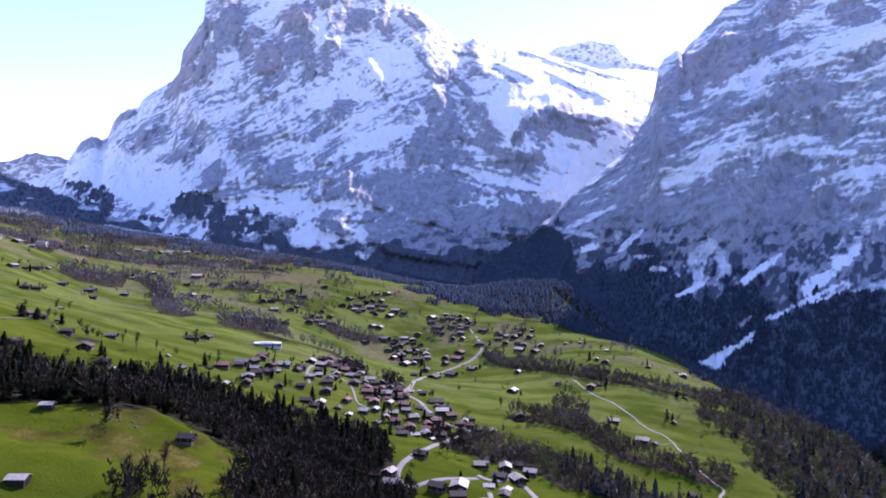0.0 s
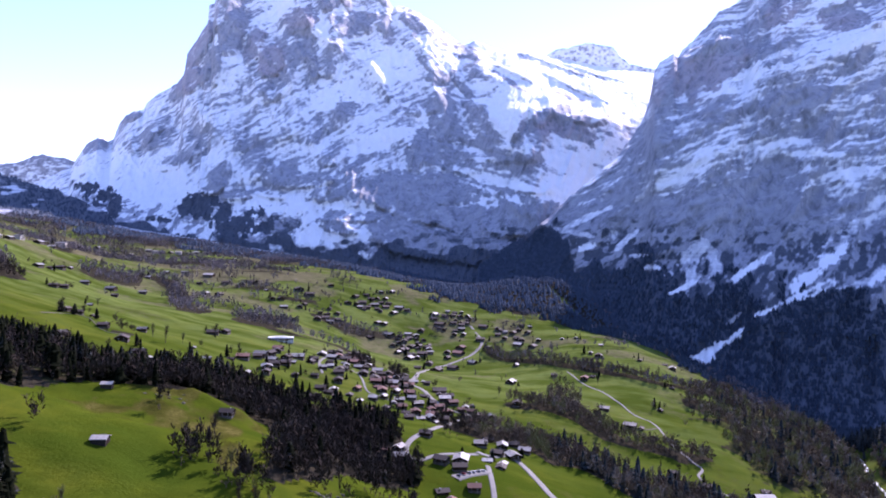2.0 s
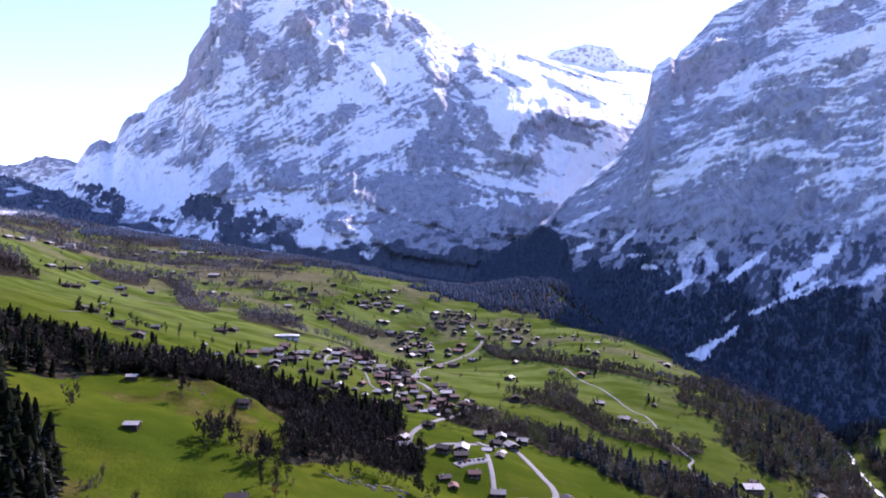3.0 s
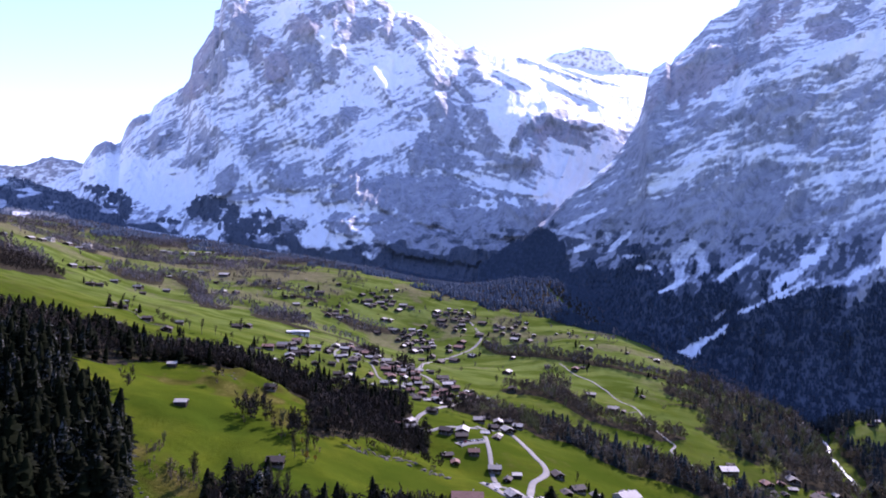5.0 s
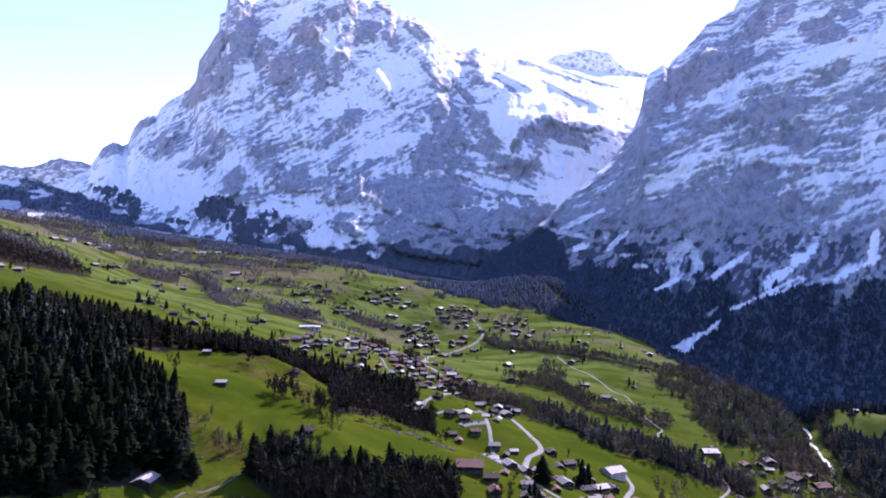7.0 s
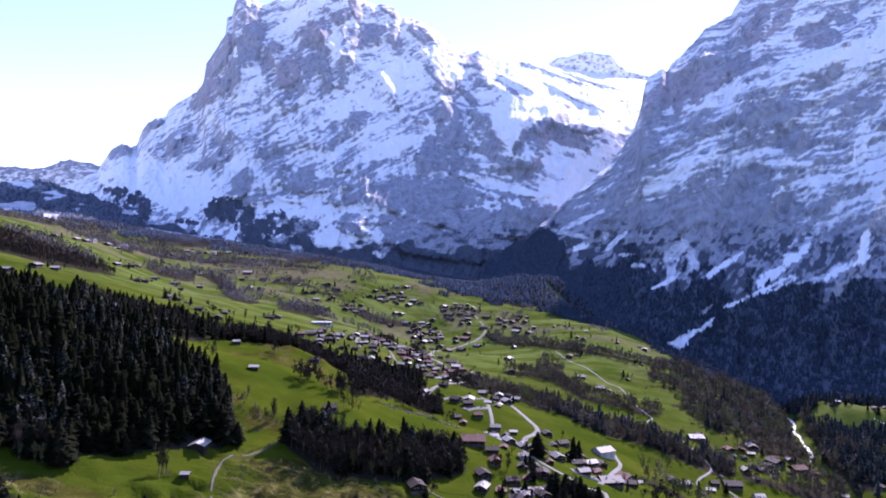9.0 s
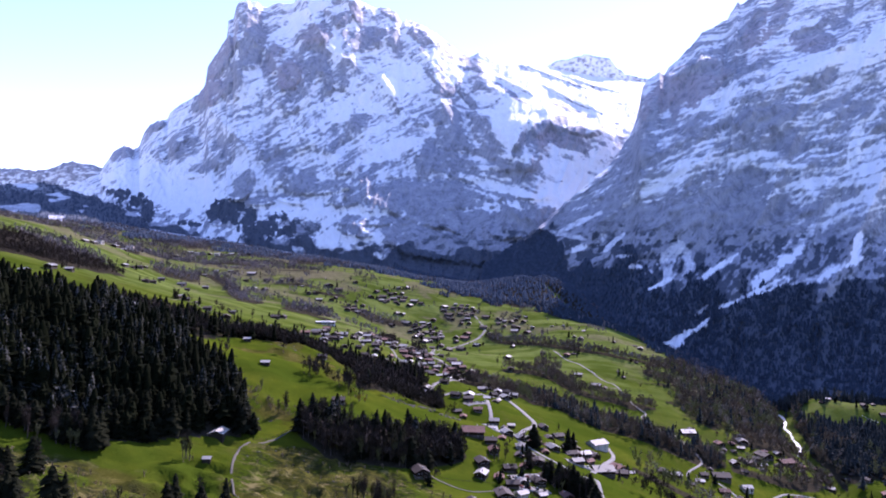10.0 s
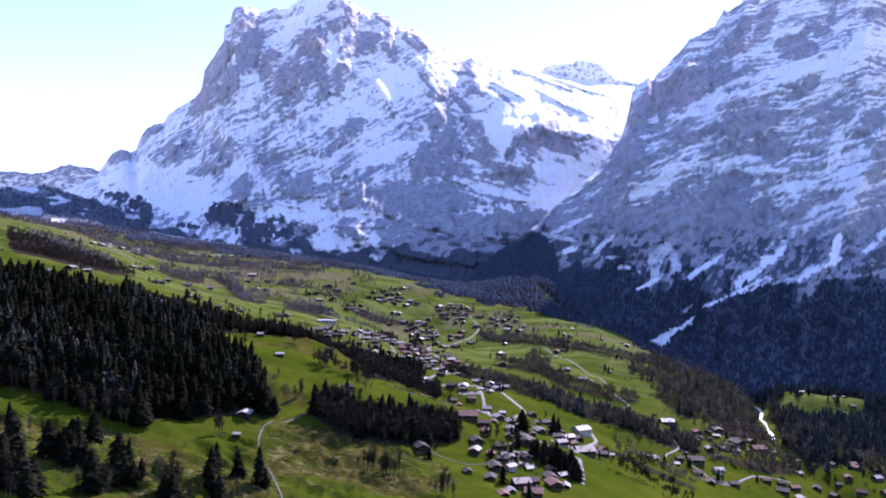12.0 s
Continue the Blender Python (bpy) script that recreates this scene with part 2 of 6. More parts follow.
GROVE = [(-112, 190), (-90, 177), (-54, 186), (-12, 226)]
HEDGE_UPPER = [(113, 1329), (126, 1273), (159, 1221), (195, 1173), (229, 1133), (279, 1088), (319, 1056), (368, 1032), (420, 1024), (485, 1044)]
HEDGE_MIDDLE = [(106, 799), (141, 809), (164, 799), (191, 787), (204, 755), (217, 727), (235, 721), (266, 715), (287, 711), (313, 719)]
HEDGE_LOWER = [(29, 663), (58, 652), (94, 649), (122, 639), (137, 603), (159, 590), (205, 566), (245, 560), (285, 560), (330, 548)]
HILL_HEDGE = [(-618, 1407), (-555, 1303), (-500, 1190), (-453, 1107)]
VILLAGE_HEDGE = [(-297, 1090), (-263, 1086), (-228, 1106), (-184, 1110), (-149, 1074)]
BANK_WOOD = [(530, 1135), (425, 915), (372, 814), (372, 732), (350, 680), (384, 674), (444, 706), (497, 717), (549, 736), (575, 762), (590, 800), (606, 899), (640, 1021), (800, 1356)]
UPPER_WOOD = [(-940, 980), (-770, 740), (-690, 820), (-668, 980), (-700, 1010), (-800, 1130), (-930, 1080)]
BROWN_WOOD = [(212, 404), (241, 386), (260, 372), (280, 370)]
HOUSE_WOOD = [(385, 522), (432, 526), (492, 552), (560, 610)]
BANK = [(345, 560), (440, 690), (485, 800), (500, 900), (520, 980), (560, 1060), (600, 1250), (600, 1500)]
CLEARINGS = [(84, 480, 42, 100), (135, 520, 36, 70), (40, 470, 40, 46), (-150, 690, 26, 40), (120, 1060, 60, 120), (330, 1190, 120, 60), (30, 940, 70, 90)]
COPSES = [(-335, 1175, 62, 92), (-447, 1140, 32, 42), (-205, 1345, 95, 35), (-120, 955, 30, 45), (-330, 1430, 60, 25), (178, 860, 30, 40), (-359, 670, 14, 12),
          (-430, 1480, 70, 20), (-690, 1300, 60, 80), (-60, 890, 22, 40), (200, 960, 16, 10), (420, 950, 40, 30), (-640, 1410, 60, 40), (-110, 1360, 40, 16)]



def inside(x, y, shape):
    """Whether points lie within a polygon."""
    hit = np.zeros(np.shape(x), bool)
    for (ax, ay), (bx, by) in zip(shape, shape[1:] + shape[:1]):
        if ay != by:
            hit ^= ((ay > y) != (by > y)) & (x < (bx - ax) * (y - ay) / (by - ay) + ax)
    return hit


def bank_side(x, y):
    """How far a point lies beyond the wooded bank, towards the river."""
    return x - np.interp(y, [p[1] for p in BANK], [p[0] for p in BANK])


def wood_parts(x, y):
    """Density of conifers and of bare broadleaved trees."""
    wob = fbm(x / 60, y / 60, 3, 5) - 0.5
    conifer = inside(x, y, FOREST) * 1.0
    grove = smooth(24, 17, near_line(x, y, GROVE) + 8 * wob)
    conifer = np.maximum(conifer, grove * np.where(near_line(x, y, GROVE_FIRS) < 11, 0.34, 0.10))
    ravine = inside(x + 14 * wob, y - 14 * wob, RAVINE_WOOD) * 1.0
    bare = np.maximum(ravine, grove)
    conifer = np.maximum(conifer, ravine * np.maximum(0.05 + 0.30 * smooth(-190, -280, x), 0.26 * smooth(24, 12, near_line(x, y, FIR_EDGE) + 16 * wob)))
    bare = np.maximum(bare, smooth(22, 15, near_line(x, y, HEDGE_UPPER) + 14 * wob))
    bare = np.maximum(bare, smooth(30, 20, near_line(x, y, HILL_HEDGE) + 24 * wob))
    bare = np.maximum(bare, smooth(16, 10, near_line(x, y, VILLAGE_HEDGE) + 10 * wob))
    bare = np.maximum(bare, smooth(26, 18, near_line(x, y, HEDGE_MIDDLE) + 22 * wob))
    low = smooth(np.interp(x, (80, 200), (36, 44)), np.interp(x, (80, 200), (28, 34)), near_line(x, y, HEDGE_LOWER) + 22 * wob)
    bare = np.maximum(bare, low)
    conifer = np.maximum(conifer, 0.14 * low * smooth(110, 150, x))
    bank = inside(x + 90 * wob, y - 70 * wob, BANK_WOOD) * 0.8
    bare = np.maximum(bare, bank)
    conifer = np.maximum(conifer, 0.16 * bank)
    bare = np.maximum(bare, inside(x + 50 * wob, y - 50 * wob, UPPER_WOOD) * 1.0)
    bare = np.maximum(bare, smooth(17, 11, near_line(x, y, BROWN_WOOD) + 16 * wob))
    bare = np.maximum(bare, smooth(20, 12, near_line(x, y, HOUSE_WOOD) + 20 * wob))
    for cx, cy, rx, ry in COPSES:
        bare = np.maximum(bare, smooth(1.1, 0.7, ((x - cx) / rx) ** 2 + ((y - cy) / ry) ** 2 + wob))
    side = bank_side(x, y) + 60 * wob
    town = smooth(1.2, 0.8, ((x - 440) / 190) ** 2 + ((y - 560) / 75) ** 2)
    terrace = smooth(1.3, 0.9, ((x - 752) / 78) ** 4 + ((y - 912) / 80) ** 4 + 2.2 * wob)
    river = smooth(10, 16, near_line(x, y, RIVER))
    bare = np.maximum(bare, smooth(-10, 25, side) * smooth(500, 560, y) * smooth(150, 60, x - 560) * (1 - town) * river)
    conifer = np.maximum(conifer, smooth(0, 14, x - 18 - np.interp(y, [p[1] for p in RIVER], [p[0] for p in RIVER]) + 20 * wob) * smooth(560, 640, y) * (1 - terrace) * river)
    conifer = np.maximum(conifer, smooth(60, 110, side) * smooth(900, 1000, y) * river)
    edge = np.interp(x, (-1200, -700, -450, -250, -50, 60, 130, 260, 420, 560), (2200, 2200, 2160, 1960, 1800, 1690, 1610, 1500, 1330, 1180))
    conifer = np.maximum(conifer, smooth(0, 50, y - edge + 60 * wob + 420 * (fbm(x / 110, y / 110, 3, 6) - 0.5)))
    upper = smooth(1300, 1500, y - 0.3 * (x + 600)) * smooth(-250, -500, x)
    bare = np.maximum(bare, upper * np.maximum(smooth(0.60, 0.63, fbm(x / 110, y / 60, 3, 25)), 0.8 * smooth(1700, 2000, y - 0.4 * (x + 700)) * smooth(0.49, 0.56, fbm(x / 100, y / 70, 3, 30))))
    bare = np.maximum(bare, 0.8 * smooth(0.66, 0.69, fbm(x / 60, y / 60, 3, 27)) * smooth(1150, 1300, y))
    bare = smooth(0.30, 0.55, bare) * np.maximum(bare, 0.75) * river
    conifer = conifer * river
    for cx, cy, rx, ry in CLEARINGS:
        bare = bare * smooth(0.8, 1.1, ((x - cx) / rx) ** 2 + ((y - cy) / ry) ** 2)
    return conifer, bare * (1 - 0.6 * conifer)


def woods(x, y):
    conifer, bare = wood_parts(x, y)
    return np.maximum(conifer, np.where(y > 1000, 0.62, 0.72) * bare)


def rough_zone(x, y):
    """Unmown pasture by the track and on the knoll."""
    return np.maximum(smooth(1.25, 0.75, ((x + 85) / 85) ** 2 + ((y - 112) / 55) ** 2), smooth(1.25, 0.75, ((x + 195) / 130) ** 2 + ((y - 14) / 62) ** 2))


def build_ground():
    hub = (-10.0, -480.0)
    side = np.radians(np.concatenate((np.linspace(-43, 43, 350), np.linspace(43, 317, 60)[1:-1])))
    reach = np.concatenate((np.linspace(1, 330, 30), np.arange(334, 760, 3.0), np.arange(760, 1900, 6.4), np.arange(1900, 3100, 22), np.linspace(3110, 5000, 24)))
    a, r = np.meshgrid(side, reach)
    x, y = hub[0] + r * np.sin(a), hub[1] + r * np.cos(a)
    z = valley(x, y)
    zone = rough_zone(x, y)
    dry = (0.3 + 0.7 * smooth(0.36, 0.66, fbm(x / 30, y / 24, 5, 31))) * zone
    dry = np.maximum(dry, 0.85 * smooth(1050, 1500, y - 0.3 * (x + 600)) * smooth(-120, -420, x) * smooth(0.35, 0.6, fbm(x / 120, y / 90, 4, 35)))
    dry = np.maximum(dry, (0.36 + 0.3 * smooth(800, 1300, y)) * smooth(0.48, 0.70, fbm(x / 90, y / 70, 4, 33)))
    dry = np.maximum(dry, np.maximum(np.exp(-(near_line(x, y, RIM[1:]) / 16) ** 2), np.exp(-(near_line(x, y, [(-185, 222), (-145, 200)]) / 14) ** 2) + np.exp(-(near_line(x, y, [(-186, 372), (-176, 398), (-150, 388), (-136, 372)]) / 7) ** 2)) * smooth(0.3, 0.6, fbm(x / 14, y / 14, 3, 37)))
    dry = np.maximum(dry, 0.75 * smooth(1.2, 0.5, ((x + 190) / 80) ** 2 + ((y - 385) / 42) ** 2) * smooth(0.42, 0.6, fbm(x / 22, y / 18, 4, 39)))
    rough = zone * smooth(0.30, 0.46, fbm(x / 40, y / 34, 3, 41))
    snow = smooth(2300, 2700, y + 200 * fbm(x / 200, y / 200, 3, 12)) * 0.5
    # pale: how much haze is painted into the ground, growing with distance
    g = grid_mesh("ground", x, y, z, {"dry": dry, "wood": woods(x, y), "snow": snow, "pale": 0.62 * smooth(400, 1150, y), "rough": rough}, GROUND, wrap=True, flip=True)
    return tagged(g, "green alpine valley floor with rolling meadows and woodland", "ground", kind="structure")


build_ground()

# ---- mountains: sheets that climb from the valley floor to a crest, seen from a hub in the valley ----
HUB = (-10.0, -196.0, 304.0)


def range_sheet(name, crest, far, foot, bend, cols, rows, relief, cover, back=500, glacier=None):
    """crest: (bearing, rise) as tangents from the hub; far and foot: (bearing, distance ahead) of crest and foot; foot also its height."""
    b = np.linspace(crest[0][0], crest[-1][0], cols)
    rise = np.interp(b, [c[0] for c in crest], [c[1] for c in crest]) + 0.004 * (fbm(b * 150, b * 0, 4, 19) - 0.5)
    d1 = np.interp(b, [c[0] for c in far], [c[1] for c in far])
    d0 = np.interp(b, [c[0] for c in foot], [c[1] for c in foot])
    z0 = np.interp(b, [c[0] for c in foot], [c[2] for c in foot])
    z1 = HUB[2] + rise * d1
    v = np.concatenate((np.linspace(0, 1, rows), np.linspace(1, 1.4, 12)[1:]))
    up = np.clip(v, 0, 1)[:, None]
    behind = np.clip(v - 1, 0, 1)[:, None] / 0.4
    depth = d0 + (d1 - d0) * np.interp(up, [c[0] for c in bend], [c[1] for c in bend])
    if glacier:      # cliffs below, a gentler ice field above
        ice = d0 + (d1 - d0) * np.interp(up, [c[0] for c in glacier], [c[1] for c in glacier])
        depth = depth + (ice - depth) * smooth(.02, .12, b)
    z = z0 + (z1 - z0) * up
    side = b * d1
    push, lift = relief(side[None, :] + 0 * up, z, up)
    hold = smooth(0, 0.06, up) * smooth(1.0, 0.93, up)
    depth = depth + push * hold + behind * back
    z = z + lift * smooth(0, 0.05, up) - behind * back * 0.9
    x, y = HUB[0] + b * depth, HUB[1] + depth
    # steepness of the finished sheet
    du = np.stack([np.gradient(q, axis=1) for q in (x, y, z)], -1)
    dv = np.stack([np.gradient(q, axis=0) for q in (x, y, z)], -1)
    n = np.cross(du, dv)
    flat = n[..., 2] / (np.linalg.norm(n, axis=-1) + 1e-9)
    masks = cover(np.broadcast_to(b, x.shape), (z - HUB[2]) / depth, x, y, z, flat, up + 0 * x)
    return grid_mesh(name, x, y, z, masks, MOUNTAIN), (x, y, z, masks["wood"])


def ragged(b, e, seed=0):
    """Uneven outline shared by the patches of one mountain."""
    return 2.0 * (fbm(b * 60, e * 60, 3, seed) - 0.5) + 1.3 * (fbm(b * 210, e * 210, 4, seed + 20) - 0.5) + 1.2 * (fbm(b * 28, e * 28, 3, seed + 40) - 0.5)


def patch(b, e, rough, cb, ce, long, wide, lean, hard=0.55):
    """A lens-shaped field of rock or snow, its long axis leaning upward to the right."""
    c, s = math.cos(lean), math.sin(lean)
    p, q = (b - cb) * c + (e - ce) * s, -(b - cb) * s + (e - ce) * c
    return smooth(1.45, hard, (p / long) ** 2 + (q / wide) ** 2 + rough)


PEAK_CREST = [(-.632, .087), (-.581, .113), (-.556, .122), (-.5504, .1346), (-.5358, .1578), (-.5269, .1645), (-.5171, .1702), (-.5097, .1686),
              (-.5032, .1623), (-.4951, .1671), (-.4902, .1819), (-.4851, .193), (-.4764, .2052), (-.4647, .2101), (-.4511, .2123), (-.4451, .2244),
              (-.4407, .23), (-.4202, .2443), (-.4022, .253), (-.3927, .2689), (-.3902, .2782), (-.389, .2976), (-.3803, .3116), (-.3682, .3322),
              (-.3586, .3472), (-.3593, .3694), (-.3567, .3759), (-.3494, .3761), (-.3463, .3956), (-.342, .404), (-.3293, .4072)]
PEAK_CREST += [(-.3127, .4058), (-.3024, .3977), (-.296, .397), (-.2852, .4037), (-.2559, .4045), (-.2407, .4179), (-.2215, .4231), (-.1969, .4275),
              (-.1694, .4291), (-.1535, .4194), (-.1422, .4086), (-.1227, .4008), (-.1034, .4004), (-.0904, .3952), (-.0808, .3806), (-.0625, .3811),
              (-.042, .3715), (-.0177, .3564), (.0028, .3431), (.0159, .3324), (.029, .3253), (.0363, .3283), (.0435, .3322), (.0584, .327),
              (.0861, .3204), (.1183, .3185), (.1507, .3129), (.1969, .3048), (.2523, .2971), (.2985, .2928), (.3631, .2871)]
# past bearing .71 the unseen crest is lowered to let sun onto the terrace
WALL_CREST = [(.061, -.007), (.13, .038), (.1919, .0994), (.2057, .111), (.2335, .1353), (.2613, .1596), (.2841, .1932), (.3005, .222),
              (.3083, .2554), (.3133, .2887), (.3215, .3022), (.3336, .31), (.341, .3158), (.3477, .3083), (.3549, .3217), (.3752, .3429),
              (.389, .3564), (.4091, .3814), (.4147, .3834), (.4304, .3921), (.4488, .4047), (.465, .432), (.4671, .4258), (.4901, .4403),
              (.499, .455), (.5181, .4504), (.579, .484), (.711, .515), (.8, .42), (.976, .36)]
HORN_CREST = [(.132, .298), (.157, .316), (.171, .323), (.189, .326), (.202, .331), (.224, .335), (.237, .33), (.255, .328), (.266, .314), (.282, .303), (.317, .297), (.353, .295)]
RANGE_CREST = [(-.86, .116), (-.739, .126), (-.686, .128), (-.66, .125), (-.634, .129), (-.617, .138), (-.599, .142), (-.586, .139), (-.564, .136), (-.547, .132), (-.525, .125), (-.485, .118)]
FOOTHILL_CREST = [(-.947, .091), (-.738, .102), (-.685, .105), (-.651, .108), (-.615, .098), (-.571, .087), (-.527, .071), (-.496, .056), (-.473, .039), (-.42, .025), (-.368, .014)]


# rock and snow on the peak and the wall: bearing, rise, length, width, lean, weight (below 0: bare rock)
PEAK_TOWER_ROCK = [(-.368, .319, .0549, .0146, 1.08, -.8), (-.32, .335, .0349, .0184, 1.48, -1), (-.334, .389, .0219, .0119, -1.05, -.5), (-.385, .257, .0239, .0174, .52, -.9), (-.349, .279, .0276, .0129, 1.31, -.8), (-.403, .238, .022, .0064, .79, -.7), (-.426, .191, .0257, .0092, .61, -.65),
    (-.469, .203, .0183, .0073, .44, -.8), (-.521, .159, .0219, .0119, .52, -.8), (-.287, .313, .0276, .0129, 1.22, -.7), (-.262, .294, .0239, .0184, 1.4, -.9), (-.221, .356, .0294, .0165, .26, -.9), (-.223, .315, .0349, .0221, 1.31, -.7), (-.245, .26, .0332, .0148, .7, -.65),
    (-.198, .293, .0239, .0074, -1.4, -.7), (-.175, .285, .0147, .0092, 0, -.6)]
PEAK_SUMMIT_ROCK = [(-.175, .383, .0183, .0101, .52, -.8), (-.155, .396, .0256, .0073, -1.13, -.8), (-.136, .349, .0385, .0147, .26, -.85), (-.093, .354, .0183, .0119, -.87, -.9), (-.1, .393, .0238, .0073, -.7, -.7), (-.048, .355, .0238, .0101, -.52, -.6), (-.015, .286, .0312, .0092, -.79, -.65),
    (-.009, .272, .0184, .0101, -.17, -.65), (.028, .261, .0294, .0074, -.87, -.6), (.036, .314, .0293, .0119, -.7, -.5), (.06, .281, .0386, .0202, -.79, -.4), (.073, .25, .0185, .0102, .35, -.7), (.052, .228, .024, .0102, -.26, -.65), (-.15, .215, .024, .0166, 1.4, -.85),
    (-.132, .221, .012, .0102, 0, -.5), (-.023, .229, .0295, .0101, .17, -.55)]
PEAK_EAST_ROCK = [(.006, .211, .0425, .0222, -1.22, -.8), (.062, .199, .0426, .0167, -.87, -.65), (-.035, .159, .0315, .0102, 1.4, -.8), (.016, .151, .0575, .0185, -.26, -.75), (.074, .163, .0484, .0084, -.44, -.55), (.11, .144, .043, .0103, -.09, -.75), (.146, .202, .0242, .0168, 1.4, -.95),
    (.188, .206, .0353, .0186, -.17, -.95), (.218, .193, .0298, .0112, -.09, -.9), (.114, .183, .0224, .0103, 1.22, -.8), (.138, .155, .0205, .0121, 1.05, -.7), (.173, .228, .0223, .0084, 0, -.7), (.106, .265, .0332, .0040, -.61, -.8), (.161, .292, .055, .0040, -.38, -.8),
    (.226, .28, .0459, .0046, -.31, -.75), (.2, .244, .0555, .0042, -.44, -.75)]
PEAK_WEST_ROCK = [(-.368, .164, .0333, .012, .7, -.55), (-.451, .166, .0257, .0083, .7, -.5), (-.424, .174, .0294, .0101, .52, -.5), (-.408, .135, .0222, .0074, .17, -.55), (-.33, .115, .0242, .014, 1.05, -.7), (-.337, .101, .0186, .0084, .35, -.6), (-.281, .135, .0297, .0186, 1.05, -.75),
    (-.242, .122, .0298, .0167, -.17, -.8), (-.29, .176, .0259, .012, .7, -.5), (-.226, .191, .0259, .0074, .52, -.45), (-.189, .192, .0204, .0111, 1.4, -.5), (-.161, .154, .0223, .0139, .52, -.55), (-.197, .114, .0391, .0102, .09, -.7), (-.169, .095, .0261, .0112, 0, -.6),
    (-.123, .102, .0466, .0242, -.17, -.7), (-.076, .092, .0485, .0131, -.09, -.8)]
PEAK_FOOT_ROCK = [(-.132, .122, .0298, .0121, 1.05, -.45), (-.086, .149, .0204, .0148, .17, -.3), (-.001, .105, .0856, .0223, -.14, -.95), (-.019, .072, .0784, .0187, -.21, -.95), (.065, .058, .0881, .0206, -.07, -.95), (-.056, .034, .0487, .0281, -.35, -.9), (.019, .019, .0882, .0244, -.07, -.95),
    (.131, .06, .0601, .0282, 0, -.9), (-.127, .059, .058, .0065, .03, -.65), (.139, .098, .0262, .0066, 0, -.65), (-.148, .045, .0299, .0103, -.26, -.8), (-.299, .09, .0242, .0056, .09, -.5), (-.253, .093, .0242, .0056, -.17, -.5), (-.368, .056, .028, .0075, .17, -.4),
    (-.491, .062, .0371, .0056, -.1, -.3), (-.419, .057, .0372, .0065, .14, -.35)]
PEAK_SNOW = [(-.445, .102, .0971, .0315, -.21, .8), (-.497, .137, .0569, .0128, .44, .5), (-.121, .266, .0848, .0258, .26, .5), (-.18, .237, .0407, .0111, .7, .4), (-.26, .364, .0403, .0101, .52, .6), (-.224, .398, .0494, .0082, .61, .6), (-.186, .346, .0276, .0101, 1.66, .6),
    (-.319, .297, .0184, .0092, -.26, .7), (-.077, .181, .0296, .0111, .17, .5), (-.114, .161, .0408, .0102, 0, .45), (-.059, .285, .0478, .0239, 0, .35), (-.207, .155, .0408, .0102, .17, .4), (-.244, .075, .0616, .0149, -.09, .7), (-.191, .029, .0319, .0244, 1.05, .9),
    (-.234, .015, .0412, .0094, .09, .7), (-.131, .027, .0262, .0122, .26, .7)]
PEAK_FOOT_SNOW = [(-.131, .003, .03, .0075, -.17, .6), (-.15, .074, .0504, .0065, -.05, .6), (.082, .12, .0598, .0093, -.26, .75), (.186, .115, .0505, .014, .44, .8), (.24, .184, .0298, .0121, -.7, .7), (.091, .21, .0297, .0167, -1.05, .5), (.194, .146, .056, .0149, -.35, .55),
    (.083, .1, .0374, .0047, -.31, .6), (.083, .079, .0375, .0047, -.21, .6), (-.076, .075, .028, .0047, -.09, .5), (-.047, .059, .0374, .0037, -.44, .6), (-0, .04, .0281, .0037, -.61, .6), (-.07, .021, .0188, .0047, 0, .6), (.104, .027, .0376, .0028, .09, .6),
    (.16, .301, .0824, .0275, -.17, .4), (-.161, .175, .0464, .0074, .7, .3)]
PEAK_WOODS = [(-.359, .063, .0243, .0159, 0, 1), (-.299, .046, .0355, .0206, -.09, 1), (-.424, .022, .0243, .0103, 0, 1), (-.234, .045, .0243, .0122, 0, .55), (-.41, .047, .0205, .0037, -.09, 1), (-.364, .016, .03, .0075, -.09, 1), (-.495, .071, .037, .013, -.44, 1)]
PEAK_WARM = [(-.385, .257, .0239, .0202, .52, 1), (-.262, .294, .0258, .0221, 1.4, 1), (-.221, .36, .0257, .0147, .26, .8), (-.155, .396, .0256, .0091, -1.13, .8), (.165, .198, .0279, .0186, 0, 1), (-.364, .328, .0457, .0128, 1.05, .6), (-.287, .313, .0276, .0129, 1.22, .6)]
WALL_UPPER_ROCK = [(.421, .307, .0868, .0377, .61, -.65), (.383, .285, .0396, .0283, .52, -.7), (.336, .266, .0415, .0188, 1.05, -.8), (.494, .391, .0356, .0188, 1.31, -.8), (.533, .411, .0394, .0122, 1.05, -.65), (.592, .372, .0397, .017, -.09, -.8), (.629, .403, .0226, .0122, 0, -.7),
    (.435, .231, .0894, .0171, .17, -.45), (.521, .253, .0609, .019, .26, -.55), (.607, .305, .0323, .0105, .61, -.6), (.68, .387, .0151, .0076, 1.4, -.6), (.658, .266, .042, .0143, 0, -.45), (.727, .247, .0325, .0191, 1.05, -.55), (.562, .206, .0363, .0172, 0, -.55),
    (.647, .425, .0188, .0075, 1.4, -.5), (.719, .434, .0226, .0057, .52, -.6)]
